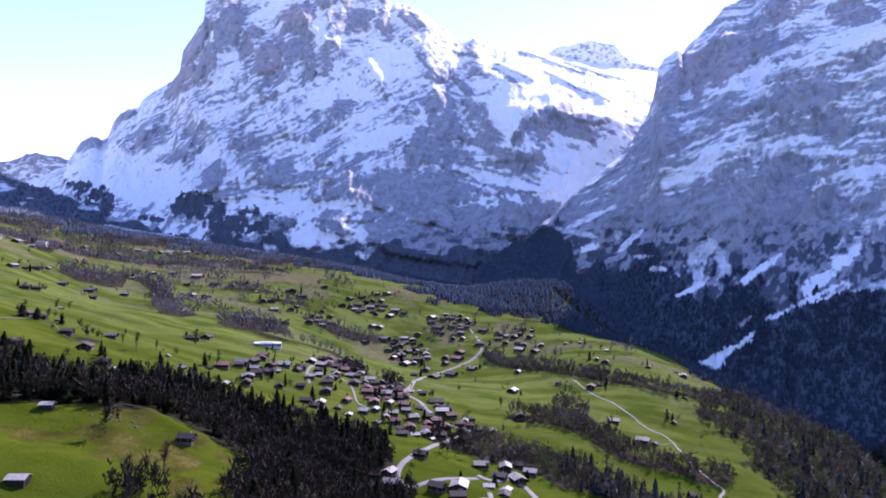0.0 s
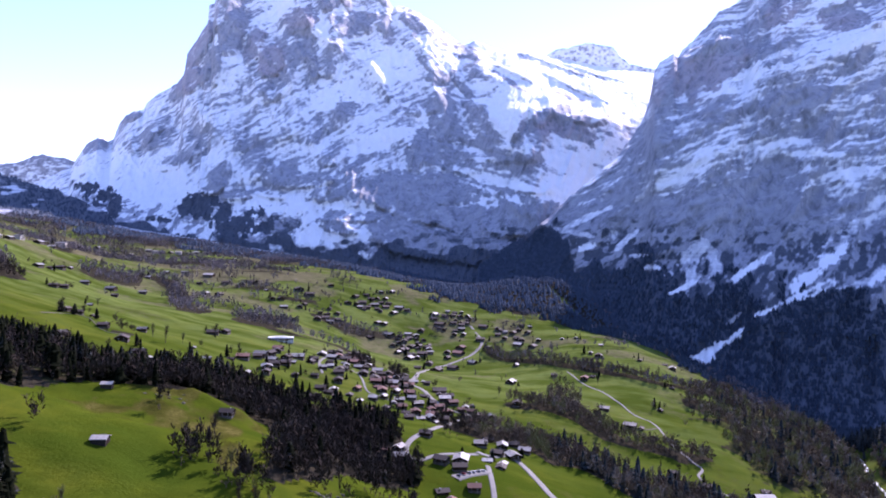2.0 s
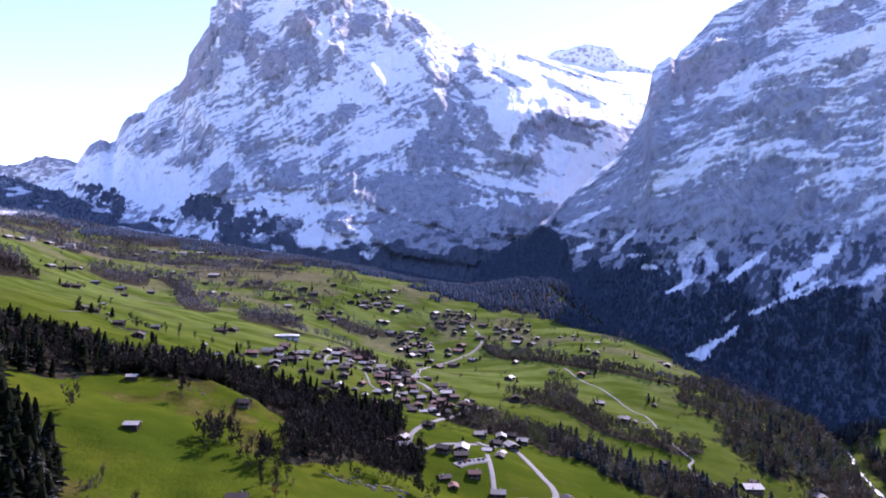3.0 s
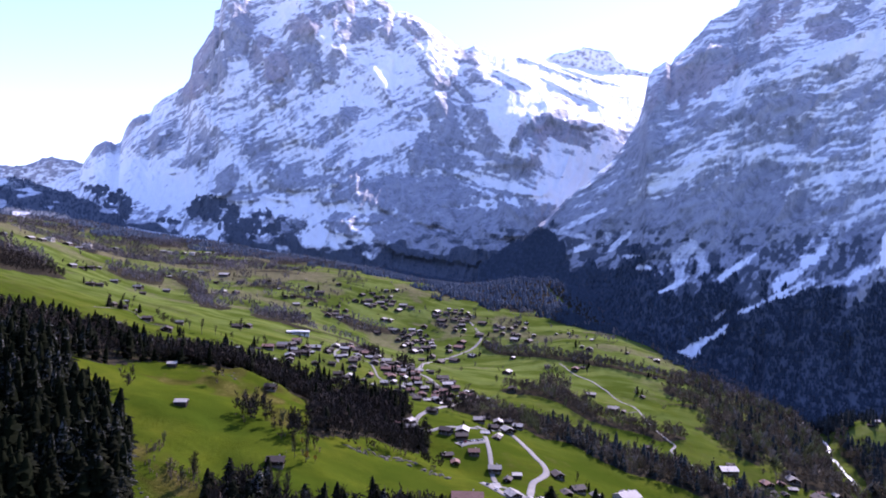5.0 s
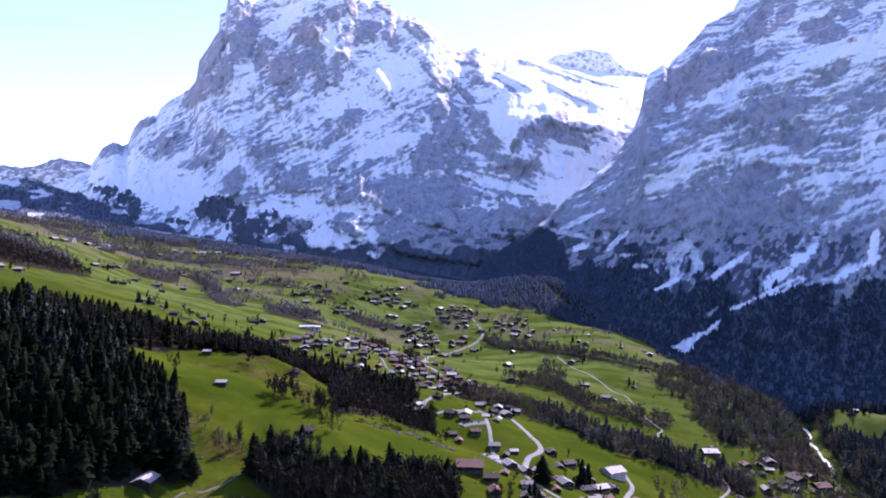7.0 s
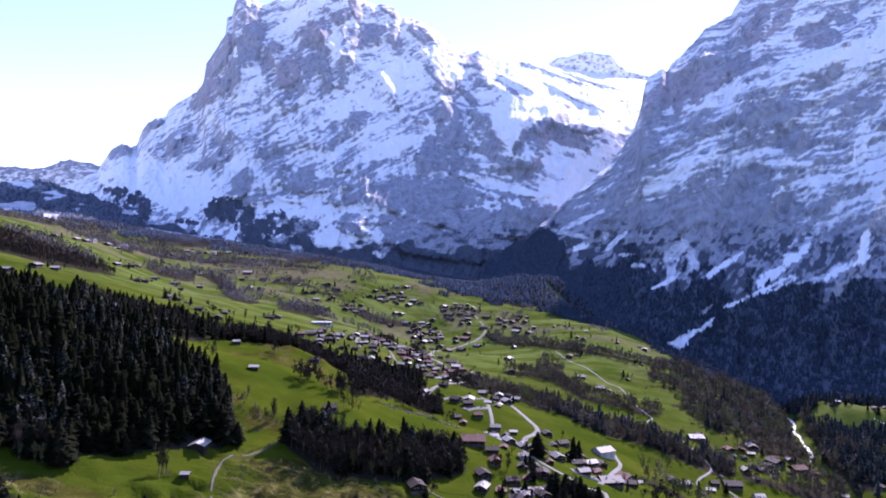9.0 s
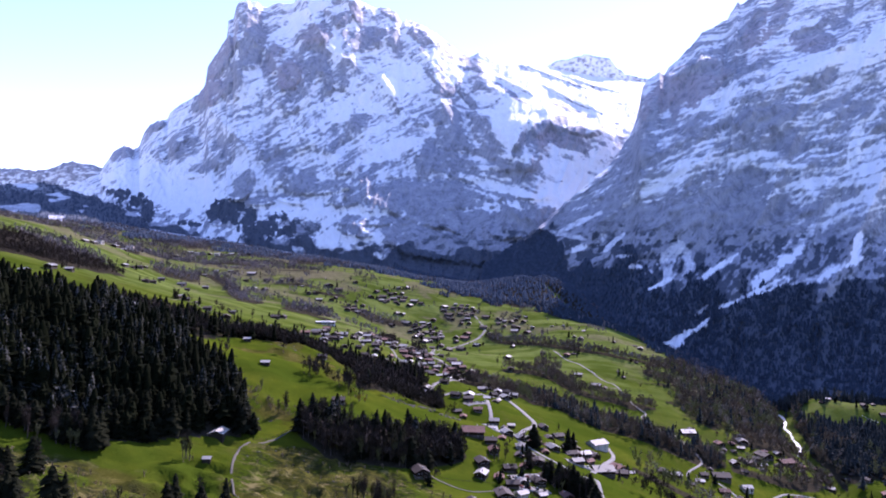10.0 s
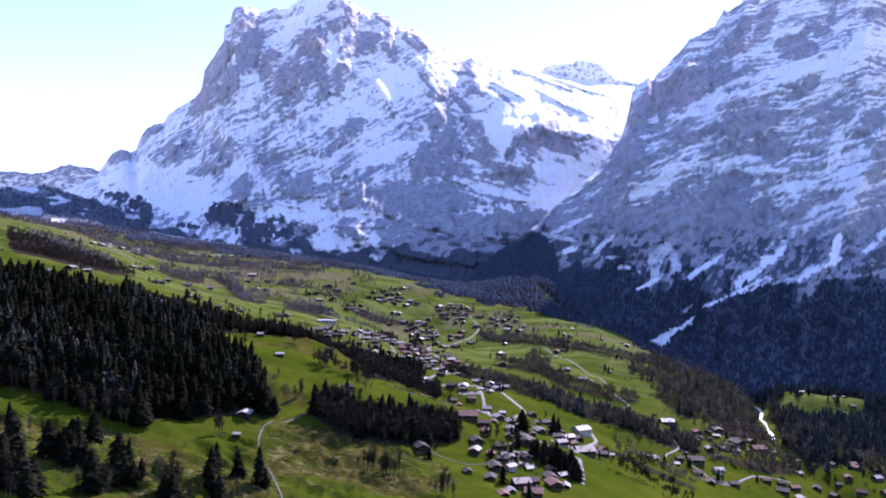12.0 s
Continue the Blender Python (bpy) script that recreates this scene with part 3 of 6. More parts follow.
WALL_LOWER_ROCK = [(.402, .087, .0902, .0441, .52, -.85), (.497, .135, .0613, .0249, .35, -.55), (.49, .07, .0808, .0346, .44, -.85), (.354, .047, .0805, .0364, .17, -.85), (.31, .188, .0492, .0227, .87, -.7), (.283, .121, .0587, .017, .7, -.6), (.415, .01, .0618, .0386, 0, -.85),
    (.642, .035, .0621, .0272, .52, -.85), (.531, .052, .0405, .0116, .79, -.5), (.734, .018, .0624, .0273, .52, -.9), (.255, .075, .0569, .0247, .44, -.8), (.208, .045, .0569, .0284, 0, -.8), (.756, .098, .0387, .0135, .17, -.6), (.557, .122, .0384, .0115, 1.05, -.35),
    (.258, -.001, .0858, .0248, 0, -.8), (.573, .021, .0291, .0097, .7, -.3)]
WALL_SNOW = [(.663, .352, .0873, .019, .09, .55), (.719, .384, .0398, .0265, 0, .45), (.576, .326, .0607, .0104, .35, .45), (.442, .278, .0682, .0076, .44, .5), (.395, .254, .0606, .0047, .21, .5), (.461, .181, .0802, .0086, .17, .4), (.546, .169, .0497, .0038, 0, .7),
    (.595, .142, .0518, .0086, .17, .5), (.674, .144, .0519, .0067, .26, .5), (.697, .126, .0405, .0077, .44, .5), (.672, .091, .0598, .0068, .49, .4), (.628, .083, .0598, .0135, .79, .6), (.586, .044, .0522, .0116, .73, .6), (.669, .202, .0402, .0105, 1.4, .45),
    (.711, .184, .0422, .0134, .79, .35), (.332, .12, .0667, .0048, .56, .45)]
WALL_DRIFTS = [(.547, -0, .0505, .0087, .66, 1), (.455, .002, .0406, .0048, .61, 1), (.397, .019, .0289, .0048, -1.05, .6), (.394, -.01, .0271, .0068, .87, .55), (.359, -.03, .0251, .0039, .44, .9), (.371, .004, .0300, .0270, 0, .62), (.681, .038, .0233, .0068, 1.4, 1),
    (.655, .003, .041, .0059, .52, .9), (.741, .043, .0214, .0049, .7, .9), (.763, .069, .0213, .0058, .7, .8), (.511, -.043, .0507, .0039, .47, 1), (.406, -.114, .0412, .0078, .56, 1), (.378, -.132, .0177, .0078, .35, 1), (.587, -.023, .0391, .0029, .35, .6),
    (.626, -.007, .0293, .0049, .61, .6), (.543, -.034, .0332, .0039, .49, .8)]
GORGE_DRIFTS = [(.217, .067, .0398, .0038, .44, .7), (.199, .044, .0341, .0038, -.17, .6), (.218, .025, .0152, .0057, .35, .9), (.271, .032, .0267, .0048, .7, .7), (.252, .039, .0114, .0067, 1.05, .7), (.292, .013, .0153, .0038, 0, .6), (.312, -.004, .0115, .0038, 0, .7),
    (.313, .113, .061, .0048, .61, .5), (.375, .141, .0611, .0048, .44, .5), (.707, -.01, .0392, .0039, .09, .4), (.426, -.074, .0117, .0029, .7, .5), (.678, .072, .0348, .0039, .44, .5)]
WALL_WARM = [(.5, .375, .0414, .0207, 1.31, 1), (.583, .365, .0472, .0151, 0, .8), (.393, .286, .0566, .0321, .35, .9), (.33, .285, .0433, .0132, 1.22, .8), (.531, .413, .0412, .0131, 1.05, .5), (.721, -.05, .0591, .0197, 0, .6)]


PEAK_ROCK = PEAK_TOWER_ROCK + PEAK_SUMMIT_ROCK + PEAK_EAST_ROCK + PEAK_WEST_ROCK + PEAK_FOOT_ROCK
PEAK_FIELDS = PEAK_SNOW + PEAK_FOOT_SNOW
WALL_ROCK = WALL_UPPER_ROCK + WALL_LOWER_ROCK


def cover_bias(b, e, rows, seed, uneven=1.0):
    total, rough = np.zeros_like(b), uneven * ragged(b, e, seed)
    for cb, ce, long, wide, lean, weight in rows:
        total = total + weight * patch(b, e, rough, cb, ce, long, wide, lean)
    return total


def peak_relief(s, z, up):
    wx = 160 * (fbm(s / 420, z / 420, 3, 51) - 0.5)
    wz = 120 * (fbm(s / 300, z / 300, 3, 57) - 0.5)
    rib = fbm((s + 0.45 * z + wx) / 360, (z + wz) / 620, 5, 52, True)
    small = fbm((s - 0.5 * z + 0.6 * wx) / 80, (z + 0.5 * s + wz) / 240, 5, 53, True)
    chip = fbm((s + wx) / 34, (z + wz) / 30, 3, 56)
    bed = fbm((z + 0.30 * s + 0.8 * wz) / 26, (s - 0.3 * z) / 240, 3, 54)
    b, e = s / 4720, (z - HUB[2]) / (2600 + 2120 * up)
    stand_out = np.clip(cover_bias(b, e, PEAK_ROCK, 63, 0.35), -1, 0)
    calm = 1 - 0.45 * smooth(.05, .12, b) * smooth(.19, .24, e)
    push = calm * (-150 * (rib - 0.55) - 46 * (small - 0.55)) - 9 * (chip - 0.5) + 9 * (bed - 0.5) + 46 * stand_out
    return push, 8 * (fbm(s / 40, z / 60, 3, 55) - 0.5)


def peak_cover(b, e, x, y, z, flat, up):
    wx, wz = 90 * (fbm(x / 210, z / 210, 3, 58) - 0.5), 90 * (fbm(x / 190, z / 190, 3, 59) - 0.5)
    rising = fbm((x + 0.8 * z + wx) / 125, (z - 0.8 * x + wz) / 20, 5, 62)
    falling = fbm((x - 0.5 * z + wx) / 150, (z + 0.45 * x + wz) / 22, 5, 68)
    side = smooth(-.06, .06, b - 0.25 * (e - 0.2))
    streak = rising * (1 - side) + falling * side
    gully = fbm((x + 0.25 * z + wx) / 22, (z + wz) / 110, 4, 67)
    speck = fbm((x + 0.3 * wx) / 24, (z + 0.3 * wz) / 15, 4, 69)
    blot = fbm((x + wx) / 130, (z + wz) / 80, 5, 61)
    bias = np.clip(cover_bias(b, e, PEAK_ROCK, 63), -1, 0) + np.clip(cover_bias(b, e, PEAK_FIELDS, 65), 0, 0.9)
    gorge = smooth(.10, .04, e) * smooth(-.12, -.02, b)
    ice = smooth(.03, .09, b) * smooth(.19, .225, e)
    snow = 0.66 + 0.45 * (flat - 0.6) + (1 - 0.5 * ice) * (1.7 * (streak - 0.5) + 0.9 * (gully - 0.5) + 1.0 * (blot - 0.5) + 0.7 * (speck - 0.5)) + 0.95 * bias - 0.55 * gorge + 0.25 * ice
    foot = smooth(.105, .065, e) * smooth(-.02, -.10, b) * smooth(-.56, -.46, b)
    snow = snow + foot * (1.5 * (speck - 0.54) + 0.9 * (gully - 0.54))
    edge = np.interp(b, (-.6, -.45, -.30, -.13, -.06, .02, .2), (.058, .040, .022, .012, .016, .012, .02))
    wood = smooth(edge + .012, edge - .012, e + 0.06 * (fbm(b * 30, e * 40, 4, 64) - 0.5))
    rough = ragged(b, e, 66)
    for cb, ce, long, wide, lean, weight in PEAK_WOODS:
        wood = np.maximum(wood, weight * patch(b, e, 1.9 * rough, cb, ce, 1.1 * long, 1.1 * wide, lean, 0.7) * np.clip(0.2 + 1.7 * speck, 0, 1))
    # cover added over the gorge foot to darken it: shade put into the mask
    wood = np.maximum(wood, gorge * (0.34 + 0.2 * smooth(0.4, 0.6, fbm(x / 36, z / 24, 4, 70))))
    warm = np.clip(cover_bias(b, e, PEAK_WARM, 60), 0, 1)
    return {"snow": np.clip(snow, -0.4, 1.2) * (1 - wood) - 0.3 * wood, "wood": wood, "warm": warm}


def wall_relief(s, z, up):
    wx = 110 * (fbm(s / 300, z / 300, 3, 71) - 0.5)
    q = z - 0.24 * s + 90 * (fbm(s / 240, z / 240, 4, 74) - 0.5)
    p = s + 0.24 * z
    rib = fbm((s - 0.5 * z + wx) / 300, (z + wx) / 480, 5, 72, True)
    small = fbm((s - 0.2 * z + wx) / 80, z / 90, 5, 73, True)
    bed = fbm(q / 24, p / 260, 4, 77)
    push = -120 * (rib - 0.55) - 26 * (small - 0.55) + 18 * (bed - 0.5) - 6 * (fbm(s / 24, z / 24, 3, 78) - 0.5)
    return push, 12 * (fbm(s / 45, z / 60, 3, 76) - 0.5)


def wall_cover(b, e, x, y, z, flat, up):
    s = b * 2750
    q = z - 0.26 * s + 70 * (fbm(s / 240, z / 240, 4, 74) - 0.5)
    p = s + 0.26 * z
    ledge = fbm(q / 12, p / 150, 5, 81)
    steep = fbm((s - 0.75 * z) / 18, (z + 0.75 * s) / 120, 4, 86)
    n = fbm(s / 150, q / 90, 4, 82)
    speck = fbm(s / 16, q / 9, 4, 80)
    low = smooth(.14, .03, e)
    bias = np.clip(cover_bias(b, e, WALL_ROCK, 83), -1, 0) + np.clip(cover_bias(b, e, WALL_SNOW, 87), 0, 0.8)
    snow = 0.46 + 0.4 * (flat - 0.5) + 1.9 * (ledge - 0.5) + (0.6 + 0.7 * low) * (steep - 0.5) + 0.9 * (n - 0.5) + 0.8 * (speck - 0.5) + 0.95 * bias - 0.42 * low
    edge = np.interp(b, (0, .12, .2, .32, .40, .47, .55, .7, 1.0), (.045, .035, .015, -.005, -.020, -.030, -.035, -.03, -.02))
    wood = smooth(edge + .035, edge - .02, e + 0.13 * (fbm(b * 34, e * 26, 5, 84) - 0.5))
    # extra cover darkens the low wall, standing in for shade on its rock
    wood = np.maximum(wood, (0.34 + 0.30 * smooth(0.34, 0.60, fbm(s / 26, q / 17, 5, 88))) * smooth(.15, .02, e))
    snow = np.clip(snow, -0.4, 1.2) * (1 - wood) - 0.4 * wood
    rough = ragged(b, e, 85)
    for cb, ce, long, wide, lean, weight in WALL_DRIFTS + GORGE_DRIFTS:
        drift = weight * patch(b, e, 1.5 * rough, cb, ce, long, wide, lean, 0.8) * np.clip(0.35 + 1.3 * steep, 0, 1)
        snow, wood = np.maximum(snow, 1.15 * drift - 0.15), wood * (1 - drift)
    return {"snow": snow, "wood": wood, "warm": np.clip(cover_bias(b, e, WALL_WARM, 89), 0, 1)}


def horn_relief(s, z, up):
    return -30 * (fbm(s / 120, z / 160, 4, 91, True) - 0.3), 14 * (fbm(s / 30, z / 50, 3, 92) - 0.5)


def horn_cover(b, e, x, y, z, flat, up):
    return {"snow": np.clip(0.68 + 1.8 * (fbm(x / 22, z / 16, 4, 93) - 0.5), 0, 1), "wood": 0.0, "warm": 0.2}


def ridge_cover(b, e, x, y, z, flat, up):
    return {"snow": np.clip(0.42 + 2.2 * (fbm(x / 26, z / 12, 4, 93) - 0.5) - 0.5 * smooth(.85, 1.0, up), 0, 1), "wood": 0.0, "warm": 0.4}


def hill_relief(s, z, up):
    return -90 * (fbm(s / 240, z / 300, 4, 95, True) - 0.5), 18 * (fbm(s / 60, z / 60, 3, 96) - 0.5)


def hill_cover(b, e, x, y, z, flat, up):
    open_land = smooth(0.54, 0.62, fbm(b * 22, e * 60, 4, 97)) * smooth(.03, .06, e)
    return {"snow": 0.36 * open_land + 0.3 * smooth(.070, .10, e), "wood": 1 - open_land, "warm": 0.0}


peak, peak_points = range_sheet("mountain", PEAK_CREST, [(-.65, 4740), (-.48, 4740), (-.43, 4720), (.0, 4720), (.1, 4720), (.4, 4730)],
                   [(-.65, 3000, 330), (-.35, 2820, 250), (-.1, 2740, 220), (.1, 2560, 180), (.4, 2700, 200)], [(0, 0), (.1, .10), (.3, .33), (.6, .60), (.8, .78), (1, 1)],
                   650, 310, peak_relief, peak_cover, glacier=[(0, 0), (.2, .12), (.535, .34), (.75, .62), (1, 1)])
tagged(peak, "huge snow-covered rock peak with a hanging glacier beside it", "mountain")
wall, wall_points = range_sheet("mountain", WALL_CREST, [(.06, 2500), (.2, 2700), (.30, 2800), (.4, 2950), (.5, 3150), (1.0, 3200)],
                   [(.06, 2350, 150), (.2, 2150, 120), (.30, 1850, 60), (.39, 1590, 10), (.5, 1480, -40), (.7, 1330, -60), (1.0, 1200, -60)],
                   [(0, 0), (.1, .13), (.16, .20), (.24, .33), (.4, .45), (.6, .58), (1, 1)], 500, 270, wall_relief, wall_cover)
tagged(wall, "steep shaded rock wall streaked with snow ledges", "mountain")
horn, horn_points = range_sheet("mountain", HORN_CREST, [(0, 4765), (1, 4765)], [(0, 4725, 1500), (1, 4725, 1500)], [(0, 0), (1, 1)], 160, 60, horn_relief, horn_cover, 15)
tagged(horn, "small distant snowy horn behind the glacier", "mountain")
far_range, far_range_points = range_sheet("mountain", RANGE_CREST, [(-1, 4775), (0, 4775)], [(-1, 4600, 500), (0, 4600, 500)], [(0, 0), (1, 1)], 200, 80, horn_relief, ridge_cover, 12)
tagged(far_range, "distant jagged ridge with patchy snow", "mountain")
foothill, foothill_points = range_sheet("foothill", FOOTHILL_CREST, [(-1, 3300), (0, 3200)], [(-1, 1900, 330), (-.6, 2000, 300), (-.36, 2300, 250)], [(0, 0), (.5, .55), (1, 1)], 240, 110, hill_relief, hill_cover, 300)
tagged(foothill, "dark forested foothill with snowy clearings", "hill")

# ---- houses: place in plan, length, and kind of roof and wall ----
LOWER_VILLAGE = [
    (51, 121, 13, 1), (59, 105, 13, 2), (80, 135, 14, 2), (33, 157, 12, 0), (33, 197, 6, 2), (20, 215, 13, 0), (32, 247, 11, 2), (15, 281, 20, 2),
    (11, 435, 9, 2), (73, 567, 14, 1), (65, 593, 13, 1), (45, 529, 9, 1), (29, 455, 11, 2), (20, 505, 16, 1), (47, 429, 12, 1), (51, 319, 12, 1),
    (64, 315, 11, 1), (59, 271, 8, 4), (79, 319, 13, 2), (73, 249, 13, 0),
]
LOWER_VILLAGE_OUTER = [
    (63, 245, 6, 1), (97, 315, 13, 1), (121, 421, 13, 0), (138, 423, 9, 1), (116, 323, 12, 0), (137, 353, 13, 1), (171, 439, 22, 4), (144, 305, 17, 1),
    (134, 319, 10, 2), (173, 353, 15, 2), (66, 205, 12, 0), (52, 199, 8, 1), (48, 167, 9, 4), (96, 181, 9, 1), (66, 181, 7, 1), (-31, 165, 14, 0),
]
RIVER_HAMLET = [
    (353, 636, 18, 1), (397, 626, 13, 2), (441, 650, 22, 1), (452, 604, 18, 0), (382, 542, 17, 1), (415, 570, 11, 0), (481, 600, 19, 2), (505, 604, 13, 2),
    (265, 441, 18, 1), (311, 469, 13, 0), (336, 479, 20, 0), (361, 463, 17, 4), (340, 431, 11, 0), (370, 435, 15, 0), (433, 478, 14, 2), (570, 646, 13, 0),
    (580, 618, 15, 0), (597, 595, 13, 0), (623, 591, 16, 0), (622, 533, 17, 1),
]
RIVER_HAMLET_OUTER = [
    (577, 498, 17, 2), (446, 460, 21, 0), (541, 544, 18, 0), (569, 536, 12, 0), (731, 922, 13, 1), (780, 887, 17, 0), (544, 626, 13, 0), (396, 608, 11, 0),
]
VILLAGE_CORE = [
    (-101, 738, 11, 2), (-113, 656, 11, 2), (-127, 754, 14, 0), (-131, 784, 14, 0), (-117, 878, 12, 1), (-103, 820, 16, 0), (-89, 882, 15, 1), (-79, 828, 11, 2),
    (-70, 844, 10, 2), (-79, 766, 9, 2), (-71, 754, 14, 2), (-67, 726, 10, 1), (-58, 790, 9, 2), (-41, 822, 15, 2), (-37, 772, 14, 2), (-49, 874, 10, 0),
    (-34, 868, 9, 1), (-17, 864, 10, 0), (1, 818, 19, 0), (8, 765, 15, 1),
]
VILLAGE_CORE_OUTER = [
    (18, 757, 13, 2), (1, 728, 12, 2), (-25, 724, 13, 1), (-26, 680, 13, 2), (-37, 668, 9, 0), (-32, 642, 11, 0), (-20, 660, 9, 1), (-48, 730, 13, 1),
    (-43, 692, 12, 2), (-54, 716, 8, 1), (-8, 704, 11, 2), (11, 707, 13, 2), (28, 737, 10, 2), (48, 727, 11, 0), (65, 735, 10, 1), (41, 679, 14, 2),
]
VILLAGE_EDGE = [
    (-3, 658, 6, 1), (-12, 565, 12, 0), (-35, 515, 11, 1), (-32, 497, 13, 1), (-46, 511, 7, 2), (3, 497, 13, 0), (57, 561, 12, 0), (59, 531, 9, 1),
    (-60, 1240, 24, 1), (-34, 1284, 23, 0), (-75, 1292, 25, 0), (-59, 1322, 17, 0), (-4, 1128, 24, 0), (28, 1188, 21, 0), (48, 1350, 22, 2), (42, 1318, 24, 2),
    (18, 1282, 15, 0), (68, 1246, 18, 1), (18, 1318, 17, 0), (-19, 1220, 18, 0),
]
VILLAGE_EDGE_OUTER = [
    (-39, 1130, 13, 0), (-136, 640, 12, 0), (-156, 752, 10, 0),
]
LEFT_FARMS = [
    (-360, 720, 11, 1), (-333, 888, 18, 0), (-326, 920, 17, 0), (-245, 746, 16, 2), (-270, 690, 9, 1), (-296, 716, 6, 1), (-306, 598, 12, 0), (-295, 594, 8, 1),
    (-229, 858, 14, 2), (-208, 754, 14, 0), (-198, 772, 14, 0), (-194, 826, 18, 1), (-175, 842, 14, 0), (-193, 790, 9, 1), (-177, 734, 10, 0), (-217, 646, 8, 0),
    (-221, 682, 10, 1), (-177, 914, 18, 1), (-153, 790, 11, 1), (-154, 854, 10, 0),
]
LEFT_FARMS_OUTER = [
    (-139, 880, 7, 1), (-253, 724, 8, 0), (-150, 952, 13, 0), (-129, 1072, 12, 0),
]
HILL_FARMS = [
    (-443, 704, 11, 0), (-429, 706, 10, 0), (-422, 726, 9, 0), (-384, 676, 12, 0), (-338, 626, 17, 0), (-504, 869, 7, 1), (-587, 1105, 12, 0), (-624, 1165, 19, 1),
    (-661, 1141, 13, 1), (-622, 979, 14, 0), (-612, 991, 13, 0), (-734, 1153, 11, 0), (-735, 1221, 10, 1), (-587, 1215, 14, 1), (-653, 1385, 11, 1), (-663, 1503, 14, 1),
    (-636, 1547, 17, 1), (-576, 1549, 26, 1), (-516, 1495, 19, 0), (-477, 1496, 17, 1),
]
HILL_FARMS_OUTER = [
    (-407, 1454, 8, 1), (-507, 1337, 17, 1), (-479, 1341, 17, 0), (-376, 580, 11, 0),
]
UPPER_HAMLET = [
    (-375, 1388, 16, 0), (-360, 1400, 16, 0), (-344, 1512, 26, 0), (-311, 1482, 24, 0), (-340, 1346, 17, 1), (-311, 1374, 15, 0), (-300, 1256, 16, 0), (-260, 1316, 19, 0),
    (-249, 1344, 17, 0), (-225, 1362, 17, 0), (-683, 1947, 19, 0), (-652, 1957, 13, 1), (-518, 1904, 24, 0), (-464, 1886, 21, 1), (-830, 2079, 17, 1), (-278, 1583, 15, 0),
    (-221, 1492, 19, 0), (-190, 1524, 22, 0), (-160, 1529, 20, 1), (-133, 1527, 17, 0),
]
UPPER_HAMLET_OUTER = [
    (-100, 1533, 22, 1), (-111, 1497, 19, 1), (-152, 1619, 13, 1), (-127, 1637, 16, 1), (-141, 1414, 16, 1),
]
UPPER_ROAD = [
    (-126, 1416, 16, 1), (-147, 1318, 17, 0), (-111, 1366, 24, 1), (-42, 1432, 18, 0), (-13, 1533, 22, 1), (1, 1481, 24, 0), (14, 1531, 17, 0), (34, 1497, 17, 0),
    (53, 1467, 16, 1), (56, 1435, 14, 1), (75, 1539, 12, 0), (106, 1497, 22, 0), (-80, 1523, 15, 0), (-211, 1551, 17, 0), (-186, 1575, 15, 0), (-171, 1559, 18, 0),
    (-139, 1581, 15, 1), (-457, 1514, 15, 0), (-305, 1398, 11, 0), (-561, 1445, 12, 0),
]
EAST_FARMS = [
    (201, 1510, 12, 0), (154, 1447, 12, 1), (172, 1439, 19, 0), (204, 1432, 16, 0), (219, 1498, 10, 1), (172, 1345, 20, 1), (201, 1325, 20, 0), (218, 1358, 13, 1),
    (268, 1348, 9, 1), (296, 1342, 9, 1), (333, 1270, 8, 1), (295, 1196, 10, 1), (307, 1180, 18, 0), (147, 1169, 12, 1), (119, 1005, 18, 1), (201, 1063, 11, 0),
    (248, 1037, 15, 2), (265, 1050, 9, 0), (104, 793, 15, 0), (234, 849, 14, 1),
]
EAST_FARMS_OUTER = [
    (93, 1399, 21, 0), (108, 1347, 13, 0),
]
EAST_BARNS = [
    (251, 782, 16, 1), (265, 782, 8, 0), (433, 1136, 15, 1), (429, 1162, 9, 0), (627, 1364, 10, 0), (289, 629, 11, 0), (257, 645, 10, 0), (386, 1006, 8, 0),
    (327, 890, 9, 0), (599, 1404, 9, 0), (378, 1154, 9, 0),
]
MEADOW_BARNS = [
    (-188, 297, 8, 3), (-237, 399, 8, 3), (-151, 398, 10, 0), (-107, 243, 11, 0), (-181, 149, 16, 3), (66, 420, 9, 3),
]
MEADOW_HUTS = [
    (-175, 110, 6, 3),
]
HILL_VILLAGE = [
    (-877, 1432, 20, 4), (-870, 1385, 17, 1), (-872, 1340, 20, 1), (-892, 1304, 18, 4), (-884, 1262, 16, 1), (-884, 1220, 18, 1), (-895, 1152, 18, 1), (-945, 2033, 20, 1),
    (-922, 2030, 18, 4), (-904, 2037, 20, 1), (-880, 2046, 18, 1), (-856, 2052, 20, 4), (-826, 2124, 20, 1), (-800, 2140, 18, 1), (-772, 2164, 20, 1), (-658, 1991, 18, 1),
]
SLOPE_FARMS = [
    (-959, 1937, 18, 1), (-1067, 1950, 20, 1), (-603, 569, 14, 1), (-607, 635, 16, 1), (-590, 655, 12, 1), (-740, 1128, 16, 1), (-732, 1184, 16, 0),
]
